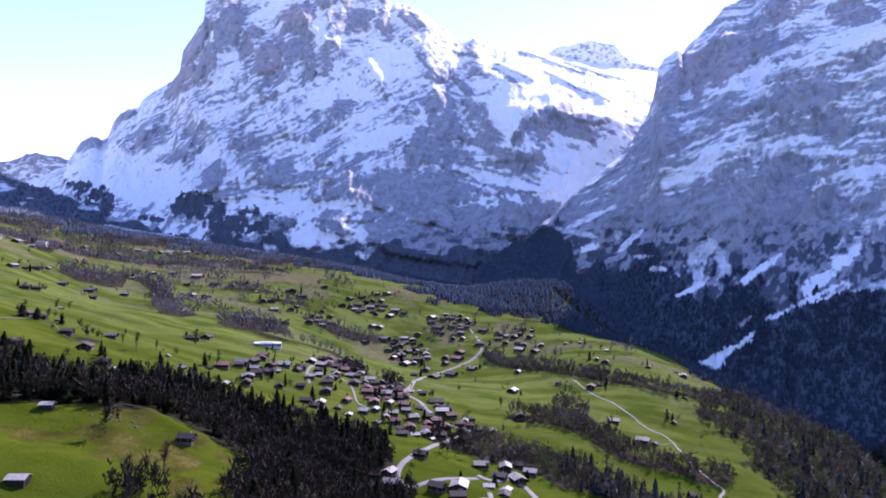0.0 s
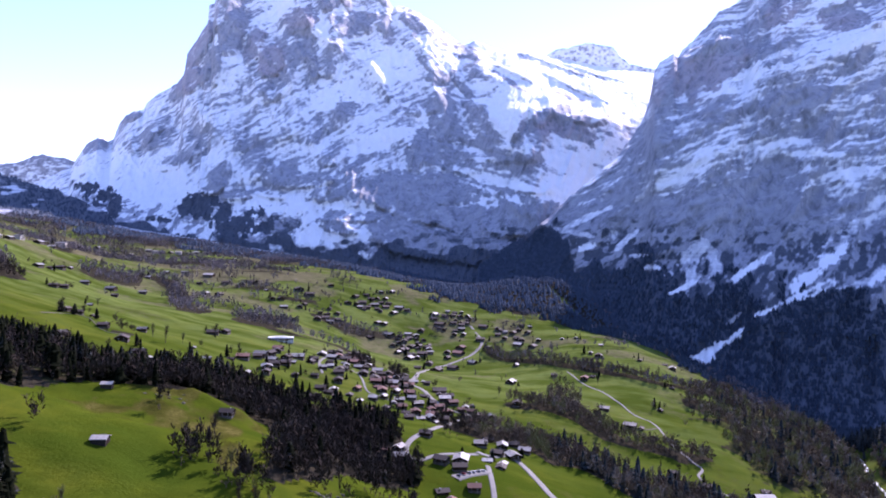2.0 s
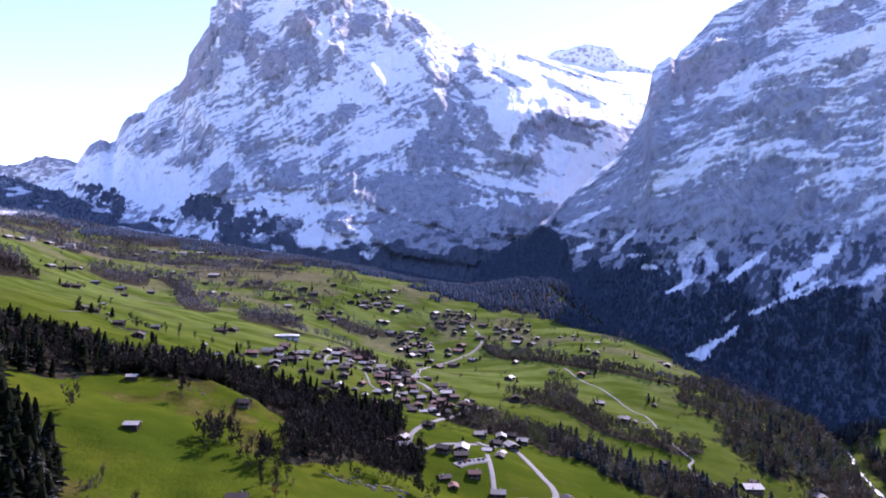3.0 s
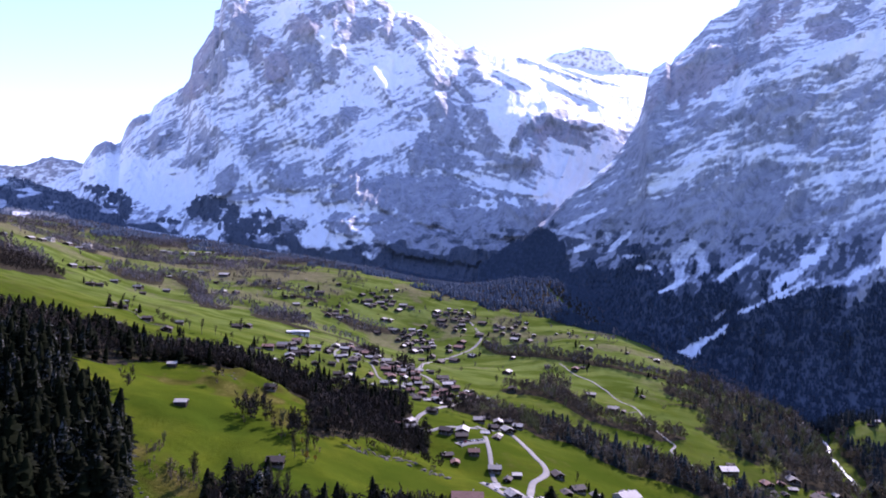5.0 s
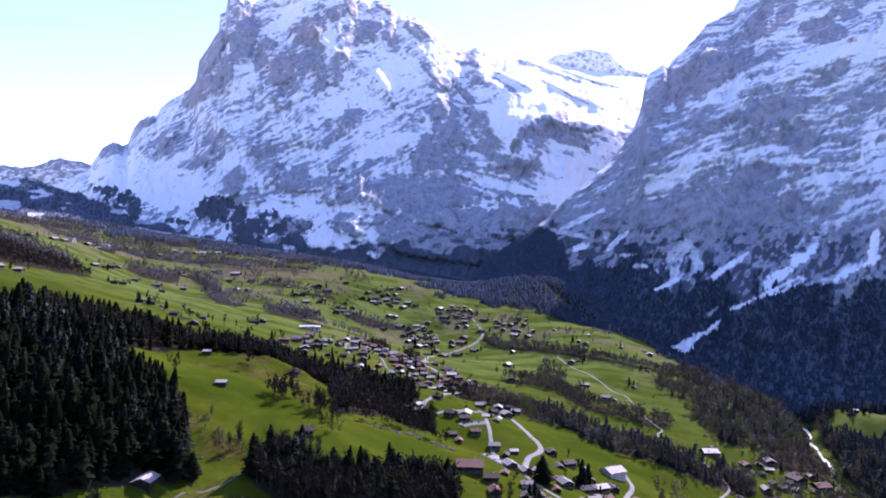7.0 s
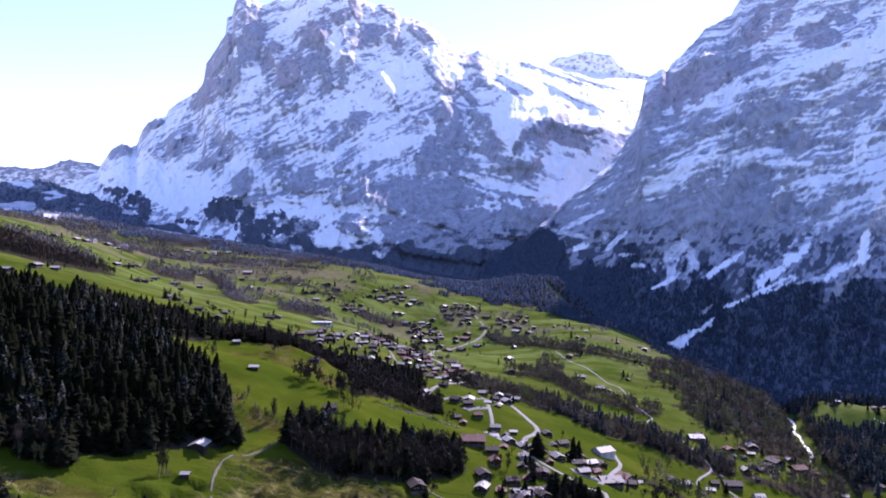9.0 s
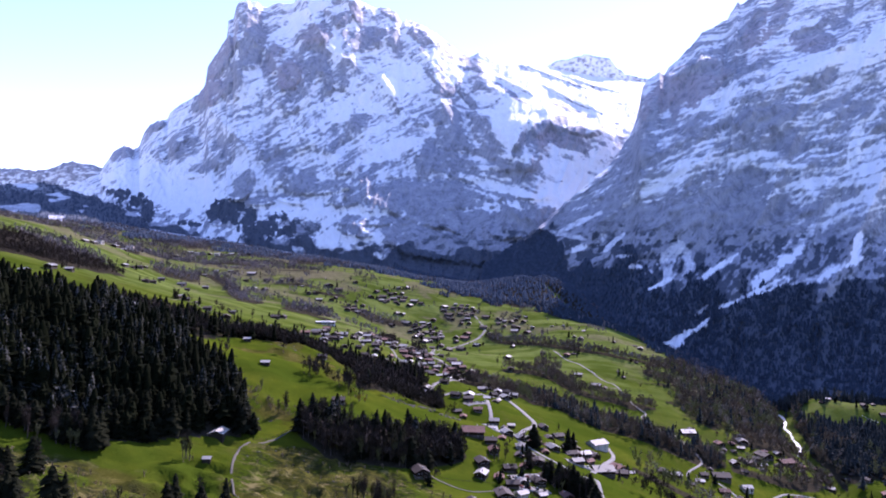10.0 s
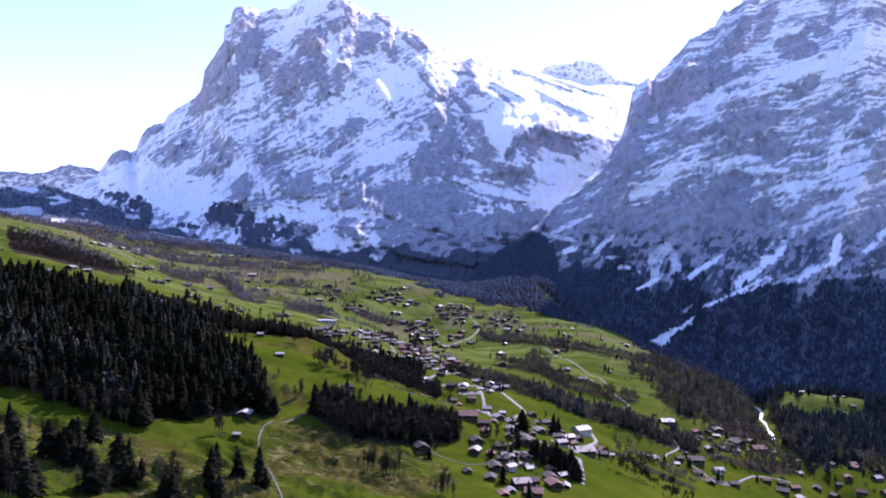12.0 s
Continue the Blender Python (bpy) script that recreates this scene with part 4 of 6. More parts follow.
HAMLETS = [LOWER_VILLAGE, LOWER_VILLAGE_OUTER, RIVER_HAMLET, RIVER_HAMLET_OUTER, VILLAGE_CORE, VILLAGE_CORE_OUTER, VILLAGE_EDGE, VILLAGE_EDGE_OUTER, LEFT_FARMS, LEFT_FARMS_OUTER, HILL_FARMS, HILL_FARMS_OUTER, UPPER_HAMLET, UPPER_HAMLET_OUTER, UPPER_ROAD, EAST_FARMS, EAST_FARMS_OUTER, EAST_BARNS, MEADOW_BARNS, MEADOW_HUTS, HILL_VILLAGE, SLOPE_FARMS]

# ---- trees ----
def foliage_material(name, dark, light, frost=0.0):
    m, t, p = shader(name, 1.0, 0.02)
    n = noise_of(t, 0.8, 4, coords="World")
    col = ramp(t, n, [(0.3, dark), (0.7, light)])
    info = t.nodes.new("ShaderNodeObjectInfo")
    tone = ramp(t, noise_of(t, 0.07, 3, coords="World"), [(0.42, (0, 0, 0)), (0.66, (0.6, 0.6, 0.6))])
    col = mix(t, tone, col, tuple(1.5 * c for c in light))
    col = mix(t, math_node(t, "MULTIPLY", info.outputs["Random"], 0.45), col, tuple(0.55 * c for c in light))
    if frost:
        tips = ramp(t, noise_of(t, 0.8, 3, coords="World", rough=0.75), [(0.52, (0, 0, 0)), (0.62, (frost, frost, frost))])
        stand_mask = ramp(t, noise_of(t, 0.10, 2, (1, 1, 0.4), coords="World"), [(0.49, (0, 0, 0)), (0.58, (1, 1, 1))])
        wide_mask = ramp(t, noise_of(t, 0.011, 2, coords="World"), [(0.46, (0, 0, 0)), (0.56, (1, 1, 1))])
        stand_mask = math_node(t, "MULTIPLY", stand_mask, wide_mask)
        col = mix(t, math_node(t, "MULTIPLY", tips, stand_mask), col, (0.15, 0.15, 0.14))
    t.links.new(col, p.inputs["Base Color"])
    return m


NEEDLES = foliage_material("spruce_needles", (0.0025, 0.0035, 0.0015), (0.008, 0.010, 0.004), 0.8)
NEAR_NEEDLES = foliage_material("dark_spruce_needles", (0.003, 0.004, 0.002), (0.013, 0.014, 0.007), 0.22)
# far needles are bluish: haze put into their colour
HAZY_FAR_NEEDLES = foliage_material("far_spruce", (0.026, 0.038, 0.050), (0.048, 0.062, 0.078))
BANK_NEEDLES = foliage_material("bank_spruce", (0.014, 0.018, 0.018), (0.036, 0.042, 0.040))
# gorge and wall needles carry blue haze in their colour, the wall's darker
HAZY_GORGE_NEEDLES = foliage_material("hazy_gorge_spruce", (0.048, 0.064, 0.088), (0.074, 0.094, 0.120))
HAZY_WALL_NEEDLES = foliage_material("hazy_mountain_spruce", (0.028, 0.040, 0.056), (0.050, 0.066, 0.088))
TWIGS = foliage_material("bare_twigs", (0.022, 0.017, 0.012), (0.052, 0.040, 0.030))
PALE_TWIGS = foliage_material("grey_twigs", (0.14, 0.112, 0.080), (0.25, 0.205, 0.150))
# hillside twigs are mauve and greyed: haze put into their colour
HAZY_HILL_TWIGS = foliage_material("hillside_twigs", (0.070, 0.057, 0.055), (0.140, 0.116, 0.108))
PALE_HAZY_TWIGS = foliage_material("pale_hazy_twigs", (0.120, 0.100, 0.098), (0.210, 0.178, 0.168))
BROWN_TWIGS = foliage_material("brown_twigs", (0.070, 0.051, 0.033), (0.150, 0.113, 0.076))
AMBER = foliage_material("amber_blossom", (0.20, 0.115, 0.018), (0.36, 0.22, 0.035))
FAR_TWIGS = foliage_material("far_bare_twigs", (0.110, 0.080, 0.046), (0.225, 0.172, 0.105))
BUDS = foliage_material("budding_twigs", (0.075, 0.075, 0.030), (0.155, 0.150, 0.060))
BARK = foliage_material("bark", (0.045, 0.036, 0.030), (0.10, 0.085, 0.07))


def cone_tris(base, tip, r0, r1, sides, rnd, bend=0.0):
    """A tapered limb between two places."""
    base, tip = np.array(base, float), np.array(tip, float)
    axis = (tip - base) / np.linalg.norm(tip - base)
    u = np.cross(axis, (0.3, 0.9, 0.1))
    u /= np.linalg.norm(u)
    w = np.cross(axis, u)
    ring = [math.tau * k / sides for k in range(sides)]
    v = [base + r0 * (math.cos(a) * u + math.sin(a) * w) for a in ring] + [tip + r1 * (math.cos(a) * u + math.sin(a) * w) for a in ring]
    f = []
    for k in range(sides):
        n = (k + 1) % sides
        f += [(k, n, sides + n), (k, sides + n, sides + k)]
    return v, f


def gather(pieces):
    verts, faces = [], []
    for v, f in pieces:
        faces += [tuple(i + len(verts) for i in q) for q in f]
        verts += list(v)
    return np.array(verts, float), np.array(faces, np.int32)


def conifer_shape(seed, tiers=11, fronds=8, height=22.0, spread=3.6, sides=6, levels=(0.07, 0.26, 0.48, 0.70, 0.86, 0.97)):
    """A full spruce: a dark ragged core and rows of drooping sprays."""
    rnd = random.Random(seed)
    trunk = gather([cone_tris((0, 0, -1.5), (0, 0, height * 0.9), 0.32, 0.03, sides - 1, rnd)])
    full = rnd.uniform(0.45, 0.62)
    girth = lambda u: spread * ((1 - u) ** full * min(1.0, 0.55 + 2.2 * u)) + 0.12
    lean = (rnd.uniform(-0.5, 0.5), rnd.uniform(-0.5, 0.5))
    core = []
    for u in levels:
        core += [(lean[0] * u + 0.55 * girth(u) * rnd.uniform(0.7, 1.25) * math.cos(a), lean[1] * u + 0.55 * girth(u) * rnd.uniform(0.7, 1.25) * math.sin(a), height * u + rnd.uniform(-0.5, 0.5))
                 for a in [math.tau * k / sides for k in range(sides)]]
    faces = []
    for k in range(len(levels) - 1):
        for j in range(sides):
            p, q = sides * k + j, sides * k + (j + 1) % sides
            faces += [(p, q, q + sides), (p, q + sides, p + sides)]
    pieces = [(core, faces)]
    for k in range(tiers):
        u = 0.08 + 0.88 * k / (tiers - 1)
        z = height * u
        reach = girth(u) + 0.35
        n = max(4, fronds - k // 3)
        for j in range(n):
            a = math.tau * (j + 0.5 * (k % 2) + rnd.uniform(-0.35, 0.35)) / n
            r = reach * rnd.uniform(0.55, 1.32)
            drop = r * rnd.uniform(0.15, 0.55)
            half = 0.55 + 0.2 * rnd.random()
            c, s = math.cos(a), math.sin(a)
            mid = r * 0.62
            x0, y0, z0 = lean[0] * u, lean[1] * u, z + rnd.uniform(-0.6, 0.6)
            v = [(x0, y0, z0 + 0.25 * r), (x0 + mid * math.cos(a - half), y0 + mid * math.sin(a - half), z0 - drop * 0.4), (x0 + r * c, y0 + r * s, z0 - drop), (x0 + mid * math.cos(a + half), y0 + mid * math.sin(a + half), z0 - drop * 0.4)]
            pieces.append((v, [(0, 1, 2), (0, 2, 3)]))
    return trunk, gather(pieces)


def far_conifer_shape(seed, height=20.0, spread=3.6):
    rnd = random.Random(seed)
    pieces = []
    for z0, z1, r in ((0.5, 0.55, 1.0), (0.28 * height, 0.80, 0.72), (0.55 * height, 1.0, 0.42)):
        ring = [(spread * r * rnd.uniform(0.7, 1.15) * math.cos(a), spread * r * rnd.uniform(0.7, 1.15) * math.sin(a), z0 + rnd.uniform(-0.6, 0.6)) for a in [math.tau * k / 5 for k in range(5)]]
        pieces.append((ring + [(0, 0, z1 * height)], [(k, (k + 1) % 5, 5) for k in range(5)]))
    trunk = gather([cone_tris((0, 0, -2), (0, 0, 3), 0.35, 0.3, 3, rnd)])
    return trunk, gather(pieces)


def bare_shape(seed, twigs=190, width=0.15, height=13.0, spread=4.2, boughs=7):
    rnd = random.Random(seed)
    trunk = [cone_tris((0, 0, -1), (0, 0, height * 0.45), 0.30, 0.17, 5, rnd)]
    limbs = []
    for k in range(boughs):
        a, up = math.tau * k / boughs + rnd.uniform(-0.4, 0.4), rnd.uniform(0.16, 0.48)
        base = (0, 0, height * up)
        tip = (spread * 0.6 * math.cos(a), spread * 0.6 * math.sin(a), height * rnd.uniform(0.48, 0.90))
        limbs.append((base, tip))
        trunk.append(cone_tris(base, tip, 0.13, 0.04, 3, rnd))
    limbs.append(((0, 0, height * 0.4), (0.3, 0.2, height * 0.9)))
    trunk.append(cone_tris(*limbs[-1], 0.16, 0.04, 3, rnd))
    pieces = []
    for _ in range(twigs):
        b, t = limbs[rnd.randrange(len(limbs))]
        u = rnd.uniform(0.12, 1.0)
        p = np.array(b) * (1 - u) + np.array(t) * u
        d = np.array((rnd.gauss(0, 0.48), rnd.gauss(0, 0.48), rnd.gauss(1.05, 0.5)))
        d /= np.linalg.norm(d)
        q = p + d * rnd.uniform(1.2, 3.1) * height / 13
        side = np.cross(d, (rnd.gauss(0, 1), rnd.gauss(0, 1), rnd.gauss(0, 1)))
        side /= np.linalg.norm(side) + 1e-6
        m = (p + q) / 2
        pieces.append(([p, m + side * width, q, m - side * width * 0.6 + np.array((0, 0, 0.2))], [(0, 1, 2), (0, 2, 3)]))
    return gather(trunk), gather(pieces)


def tri_mesh(name, verts, faces, material):
    me = bpy.data.meshes.new(name)
    me.vertices.add(len(verts))
    me.vertices.foreach_set("co", np.asarray(verts, np.float32).reshape(-1))
    me.loops.add(3 * len(faces))
    me.loops.foreach_set("vertex_index", np.asarray(faces, np.int32).reshape(-1))
    me.polygons.add(len(faces))
    me.polygons.foreach_set("loop_start", np.arange(0, 3 * len(faces), 3, dtype=np.int32))
    me.materials.append(material)
    me.update()
    return me


def tree_thing(name, shape, skin, label, category, group):
    """One tree: an empty at its foot with a trunk and a crown."""
    root = new(name)
    for part_name, (v, f), material in (("trunk", shape[0], BARK), ("crown", shape[1], skin)):
        ob = new(part_name, tri_mesh(part_name, v, f, material))
        ob.parent = root
    return tagged(root, label, category, group)


def stand(x, y, size, turn, lean=0.0, wide=1.0):
    return Matrix.Translation((x, y, float(valley(x, y)))) @ pose(0, 0, 0, lean, 0, turn) @ Matrix.Diagonal((size * wide, size * wide, size, 1))


def plant(protos, spots, rnd, low, high, wide=1.0):
    """Stand copies of some kinds of tree on the ground."""
    for x, y in spots:
        copy_thing(rnd.choice(protos), stand(float(x), float(y), rnd.uniform(low, high), rnd.uniform(0, 360), rnd.uniform(-3, 3), wide * rnd.uniform(0.85, 1.15)))


def wood_stuff(name, shapes, x, y, z, size, skin, label, category, seed):
    """Many trees in one mesh, for woods that nobody could count."""
    rng = np.random.default_rng(seed)
    kind, turn = rng.integers(0, len(shapes), len(x)), rng.uniform(0, math.tau, len(x))
    verts, faces, count = [], [], 0
    for k, (v, f) in enumerate(shapes):
        pick = np.nonzero(kind == k)[0]
        c, s, g = np.cos(turn[pick])[:, None], np.sin(turn[pick])[:, None], size[pick][:, None]
        w = rng.uniform(0.9, 1.4, (len(pick), 1)) * g
        vx = (v[None, :, 0] * c - v[None, :, 1] * s) * w + x[pick][:, None]
        vy = (v[None, :, 0] * s + v[None, :, 1] * c) * w + y[pick][:, None]
        vz = v[None, :, 2] * g + z[pick][:, None]
        verts.append(np.stack((vx, vy, vz), -1).reshape(-1, 3))
        faces.append((f[None] + (np.arange(len(pick)) * len(v))[:, None, None]).reshape(-1, 3) + count)
        count += len(pick) * len(v)
    ob = new(name, tri_mesh(name, np.concatenate(verts), np.concatenate(faces), skin))
    return tagged(ob, label, category, kind="stuff")


def both(shape):
    (tv, tf), (cv, cf) = shape
    return np.concatenate((tv, cv)), np.concatenate((tf, cf + len(tv)))


def scatter(box, spacing, seed):
    """Jittered grid of places in a box of the plan."""
    x0, y0, x1, y1 = box
    rng = np.random.default_rng(seed)
    gx, gy = np.meshgrid(np.arange(x0, x1, spacing), np.arange(y0, y1, spacing))
    x, y = gx.ravel() + rng.uniform(-0.48, 0.48, gx.size) * spacing, gy.ravel() + rng.uniform(-0.48, 0.48, gx.size) * spacing
    return x, y, rng.random(gx.size), rng


def in_view(x, y, near=250, wide=0.80):
    return np.abs(x + 15) < wide * (y + 450) + 40


ROADS = {}
ROADS["main"] = ([(74, 1496), (89, 1452), (95, 1376), (70, 1317), (22, 1245), (-11, 1190), (-24, 1100), (-32, 1000), (-36, 913), (-42, 857), (-24, 823), (-9, 775), (8, 738), (44, 722)], 7.5)
ROADS["lower"] = ([(44, 722), (15, 668), (-7, 600), (-20, 560), (-28, 532), (-28, 510), (-18, 500), (-3, 512), (37, 545)], 6.0)
ROADS["bend"] = ([(37, 553), (50, 548), (66, 570), (76, 562), (85, 536), (93, 493), (98, 470), (97, 446), (86, 422), (78, 405), (68, 350)], 7.5)
ROADS["low_lane"] = ([(68, 350), (62, 310), (74, 286), (96, 268), (110, 252), (127, 262), (126, 240), (120, 205), (112, 170)], 5.0)
ROADS["east"] = ([(228, 1087), (246, 989), (275, 877), (293, 825), (294, 785), (292, 739), (300, 701), (306, 685), (292, 660), (301, 631), (320, 611), (335, 545), (322, 510), (292, 470), (284, 445)], 3.6)
ROADS["spur"] = ([(294, 800), (275, 784), (258, 778)], 3.0)
ROADS["track"] = ([(-112, 225), (-129, 199), (-143, 167), (-158, 147), (-161, 137), (-160, 120), (-155, 100), (-147, 82), (-139, 68), (-125, 38), (-114, 11), (-100, -40)], 2.6)
ROADS["hotel_lane"] = ([(190, 462), (187, 425), (173, 389), (150, 330), (130, 285)], 5.5)
ROADS["yard_lane"] = ([(44, 513), (45, 470), (45, 411), (52, 377), (60, 345), (66, 320)], 5.5)
ROADS["grove_lane"] = ([(45, 175), (32, 171), (11, 157), (-6, 159), (-18, 167), (-23, 173)], 2.6)
ROADS["river_lane"] = ([(325, 461), (335, 449), (342, 432), (361, 431), (428, 492), (480, 500)], 4.0)
ROADS["hill_lane"] = ([(-169, 916), (-168, 848), (-158, 800), (-150, 770)], 4.5)
ROADS["side_lane"] = ([(-123, 854), (-103, 798), (-91, 750), (-79, 734), (-50, 720)], 3.5)
ROADS["farm_lane"] = ([(-440, 650), (-432, 690), (-415, 700), (-380, 665), (-350, 650)], 2.6)
ROADS["upper_lane"] = ([(-460, 1500), (-515, 1490), (-520, 1440), (-560, 1420)], 3.0)
ROAD_WAYS = [w for w, _ in ROADS.values()]
YARDS = [p for hamlet in HAMLETS for p in hamlet]
yard_x, yard_y = np.array([p[0] for p in YARDS], float), np.array([p[1] for p in YARDS], float)
yard_r = np.array([p[2] for p in YARDS], float)


def is_free(x, y):
    """Clear of roads and houses."""
    ok = np.ones(len(x), bool)
    for way in ROAD_WAYS:
        ok &= near_line(x, y, way) > 5.5
    for cx, cy, r in zip(yard_x, yard_y, yard_r):
        ok &= (np.abs(x - cx) > 0.62 * r + 2.5) | (np.abs(y - cy) > 0.62 * r + 2.5)
    for cx, cy, rx, ry in CLEARINGS[:3]:
        ok &= ((x - cx) / rx) ** 2 + ((y - cy) / ry) ** 2 > 0.9
    return ok


# loose clumps near the track and the village: place, spread, numbers of spruces, bare trees and shrubs
TRACK_CLUMPS = [(-244, 3, 14, 11, 16, 3, 4), (-203, -8, 9, 7, 8, 2, 3), (-181, 0, 9, 6, 0, 9, 3), (-133, 31, 2, 2, 2, 0, 1), (-187, 108, 5, 4, 0, 4, 3),
                (-244, -58, 15, 13, 17, 14, 6), (-277, -8, 6, 5, 2, 1, 2), (-275, 88, 38, 10, 10, 34, 8), (-320, 86, 26, 12, 4, 20, 4), (-155, 8, 14, 8, 3, 2, 8),
                (-163, 36, 16, 10, 2, 1, 8), (-60, 106, 19, 6, 0, 24, 8)]
PASTURE_CLUMPS = [(-250, 44, 4, 3, 1, 2, 2), (-217, -26, 12, 6, 1, 6, 8), (-168, -16, 16, 7, 2, 8, 8), (-10, 72, 12, 6, 0, 7, 3), (-154, 216, 22, 9, 0, 3, 60), (-178, 232, 8, 8, 0, 1, 16), (-46, 352, 10, 6, 0, 12, 4), (-9, 338, 9, 7, 0, 12, 6), (-30, 354, 9, 5, 0, 6, 8), (-90, 284, 4, 3, 0, 3, 2), (-105, 292, 6, 4, 0, 5, 2), (10, 596, 20, 8, 0, 10, 6),
                  (212, 343, 20, 12, 0, 14, 6), (245, 318, 14, 10, 0, 8, 4), (83, 211, 14, 12, 2, 10, 6), (104, 190, 7, 18, 6, 6, 2), (118, 330, 8, 14, 5, 3, 0)]
VILLAGE_CLUMPS = [(66, 300, 10, 16, 4, 6, 0), (-140, 310, 16, 16, 0, 30, 8), (-108, 290, 13, 14, 0, 20, 10), (-76, 326, 24, 11, 0, 22, 8), (-232, 306, 9, 11, 0, 5, 0), (-190, 377, 2, 2, 0, 2, 3), (-192, 392, 5, 4, 0, 2, 3),
                  (-98, 262, 10, 10, 0, 4, 6), (-62, 186, 50, 10, 20, 14, 10), (-300, 30, 30, 8, 2, 6, 10), (150, 300, 14, 10, 0, 5, 3), (36, 240, 12, 14, 1, 12, 4), (62, 236, 8, 10, 3, 6, 2),
                  (88, 222, 12, 16, 2, 14, 4), (98, 200, 7, 14, 5, 6, 2), (190, 270, 26, 14, 0, 22, 8), (226, 250, 18, 10, 0, 14, 6)]
CLUMPS = TRACK_CLUMPS + PASTURE_CLUMPS + VILLAGE_CLUMPS


def in_clumps(column, seed):
    """Places of one kind of plant over all clumps."""
    rng = np.random.default_rng(seed)
    spots = []
    for row in CLUMPS:
        for _ in range(row[column]):
            a, r = rng.uniform(0, math.tau), rng.uniform(0, 1) ** 0.6
            spots.append((row[0] + row[2] * r * math.cos(a), row[1] + row[3] * r * math.sin(a)))
    spots = np.array(spots)
    return spots[is_free(spots[:, 0], spots[:, 1])]


def by_houses(seed, share):
    """Garden trees: places a few metres from some of the houses."""
    rng = np.random.default_rng(seed)
    spots = []
    for cx, cy, r in zip(yard_x, yard_y, yard_r):
        for _ in range(3):
            if rng.random() < share and not (cx < -60 and cy < 420):
                a = rng.uniform(0, math.tau)
                spots.append((cx + (r * 0.75 + 5) * math.cos(a), cy + (r * 0.75 + 5) * math.sin(a)))
    spots = np.array(spots)
    return spots[is_free(spots[:, 0], spots[:, 1])]


def hedge_lines(x, y):
    """Broken rows of trees that follow the fields' edges."""
    n = fbm(x / 210 + 0.15 * y / 210, y / 150, 2, 26)
    return smooth(0.011, 0.005, np.abs(n - 0.5)) * smooth(0.42, 0.56, fbm(x / 75, y / 75, 2, 28)) * smooth(1150, 1300, y + 0.5 * x)


def build_trees():
    rnd = random.Random(11)
    fir_label = "tall dark green spruce with drooping tiers of branches"
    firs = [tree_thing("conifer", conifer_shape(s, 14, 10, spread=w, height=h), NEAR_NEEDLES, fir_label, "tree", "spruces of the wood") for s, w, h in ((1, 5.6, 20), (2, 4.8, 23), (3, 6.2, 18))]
    bares = [tree_thing("bare_tree", bare_shape(s, spread=w, height=h), skin, label, "tree", "bare trees of the valley") for s, w, h, skin, label in (
        (4, 3.0, 18, TWIGS, "leafless broadleaved tree with brown twigs in spring"), (5, 2.3, 21, TWIGS, "slender leafless tree with grey-brown twigs"),
        (6, 3.3, 15.5, BUDS, "broadleaved tree with pale budding twigs"))]
    for tree_ob, (x, y) in zip(firs + bares, ((-246, 6), (-206, -4), (-238, 0), (-150, 322), (-140, 340), (-118, 305))):
        tree_ob.matrix_basis = stand(x, y, 1.0, 0)
    # woods in single places: the hill forest, the grove, the ravine, the hedges and the banks
    plant(firs, in_clumps(4, 71), rnd, 0.55, 1.25, 1.25)
    meadow_firs = [(-318, 616), (-260, 730), (-286, 610), (-276, 652), (-213, 736), (-135, 714), (-441, 690), (-429, 696), (-409, 708), (-282, 606)]
    plant(firs, meadow_firs, rnd, 0.55, 0.8, 1.1)
    plant(bares, [(-340, 704), (-317, 686), (-312, 724), (-319, 860), (106, 831), (85, 847), (262, 1001)], rnd, 0.9, 1.1)
    p = in_clumps(5, 72)
    p = p[np.argsort(np.hypot(p[:, 0] + 100, p[:, 1] + 20))]
    plant(bares, p[:185], rnd, 0.6, 1.1)
    rest = p[185:]
    x, y, u, rng = scatter((-960, -40, 1000, 1000), 6.6, 3)
    fx, fy, fu, _ = scatter((-720, 40, -160, 420), 7.5, 4)
    deep = inside(fx, fy, FOREST)
    gx, gy, gu, _ = scatter((-160, 140, 30, 270), 3.7, 6)
    thick = near_line(gx, gy, GROVE) < 19
    rx, ry, ru, _ = scatter((-260, 300, 0, 640), 5.2, 14)
    dense = inside(rx, ry, RAVINE_WOOD)
    hx, hy, hu, _ = scatter((0, 530, 520, 1340), 5.4, 12)
    rows = np.minimum(np.minimum(near_line(hx, hy, HEDGE_UPPER), near_line(hx, hy, HEDGE_MIDDLE)), near_line(hx, hy, HEDGE_LOWER)) < 40
    x, y, u = (np.concatenate(q) for q in ((x, fx[deep], gx[thick], hx[rows], rx[dense]), (y, fy[deep], gy[thick], hy[rows], ry[dense]), (u, fu[deep], gu[thick], hu[rows], ru[dense])))
    hedged = np.minimum(np.minimum(near_line(x, y, HEDGE_UPPER), near_line(x, y, HEDGE_MIDDLE)), near_line(x, y, HEDGE_LOWER)) < 46
    con, bare = wood_parts(x, y)
    free = is_free(x, y) & in_view(x, y)
    z = valley(x, y)
    fir = free & (u < con * 0.84)
    lone = (y > 430) & (rng.random(len(x)) < 0.0012 + 0.4 * hedge_lines(x, y))
    leaf = free & ~fir & ((u > 1 - bare * np.where(x > 30, 0.70, 0.80)) | lone)
    rank = np.hypot(x + 60, y - 60) + 90 * rng.random(len(x))
    near_fir = np.nonzero(fir)[0][np.argsort(rank[fir])][:95]
    near_leaf = np.nonzero(leaf)[0][np.argsort(rank[leaf])][:95]
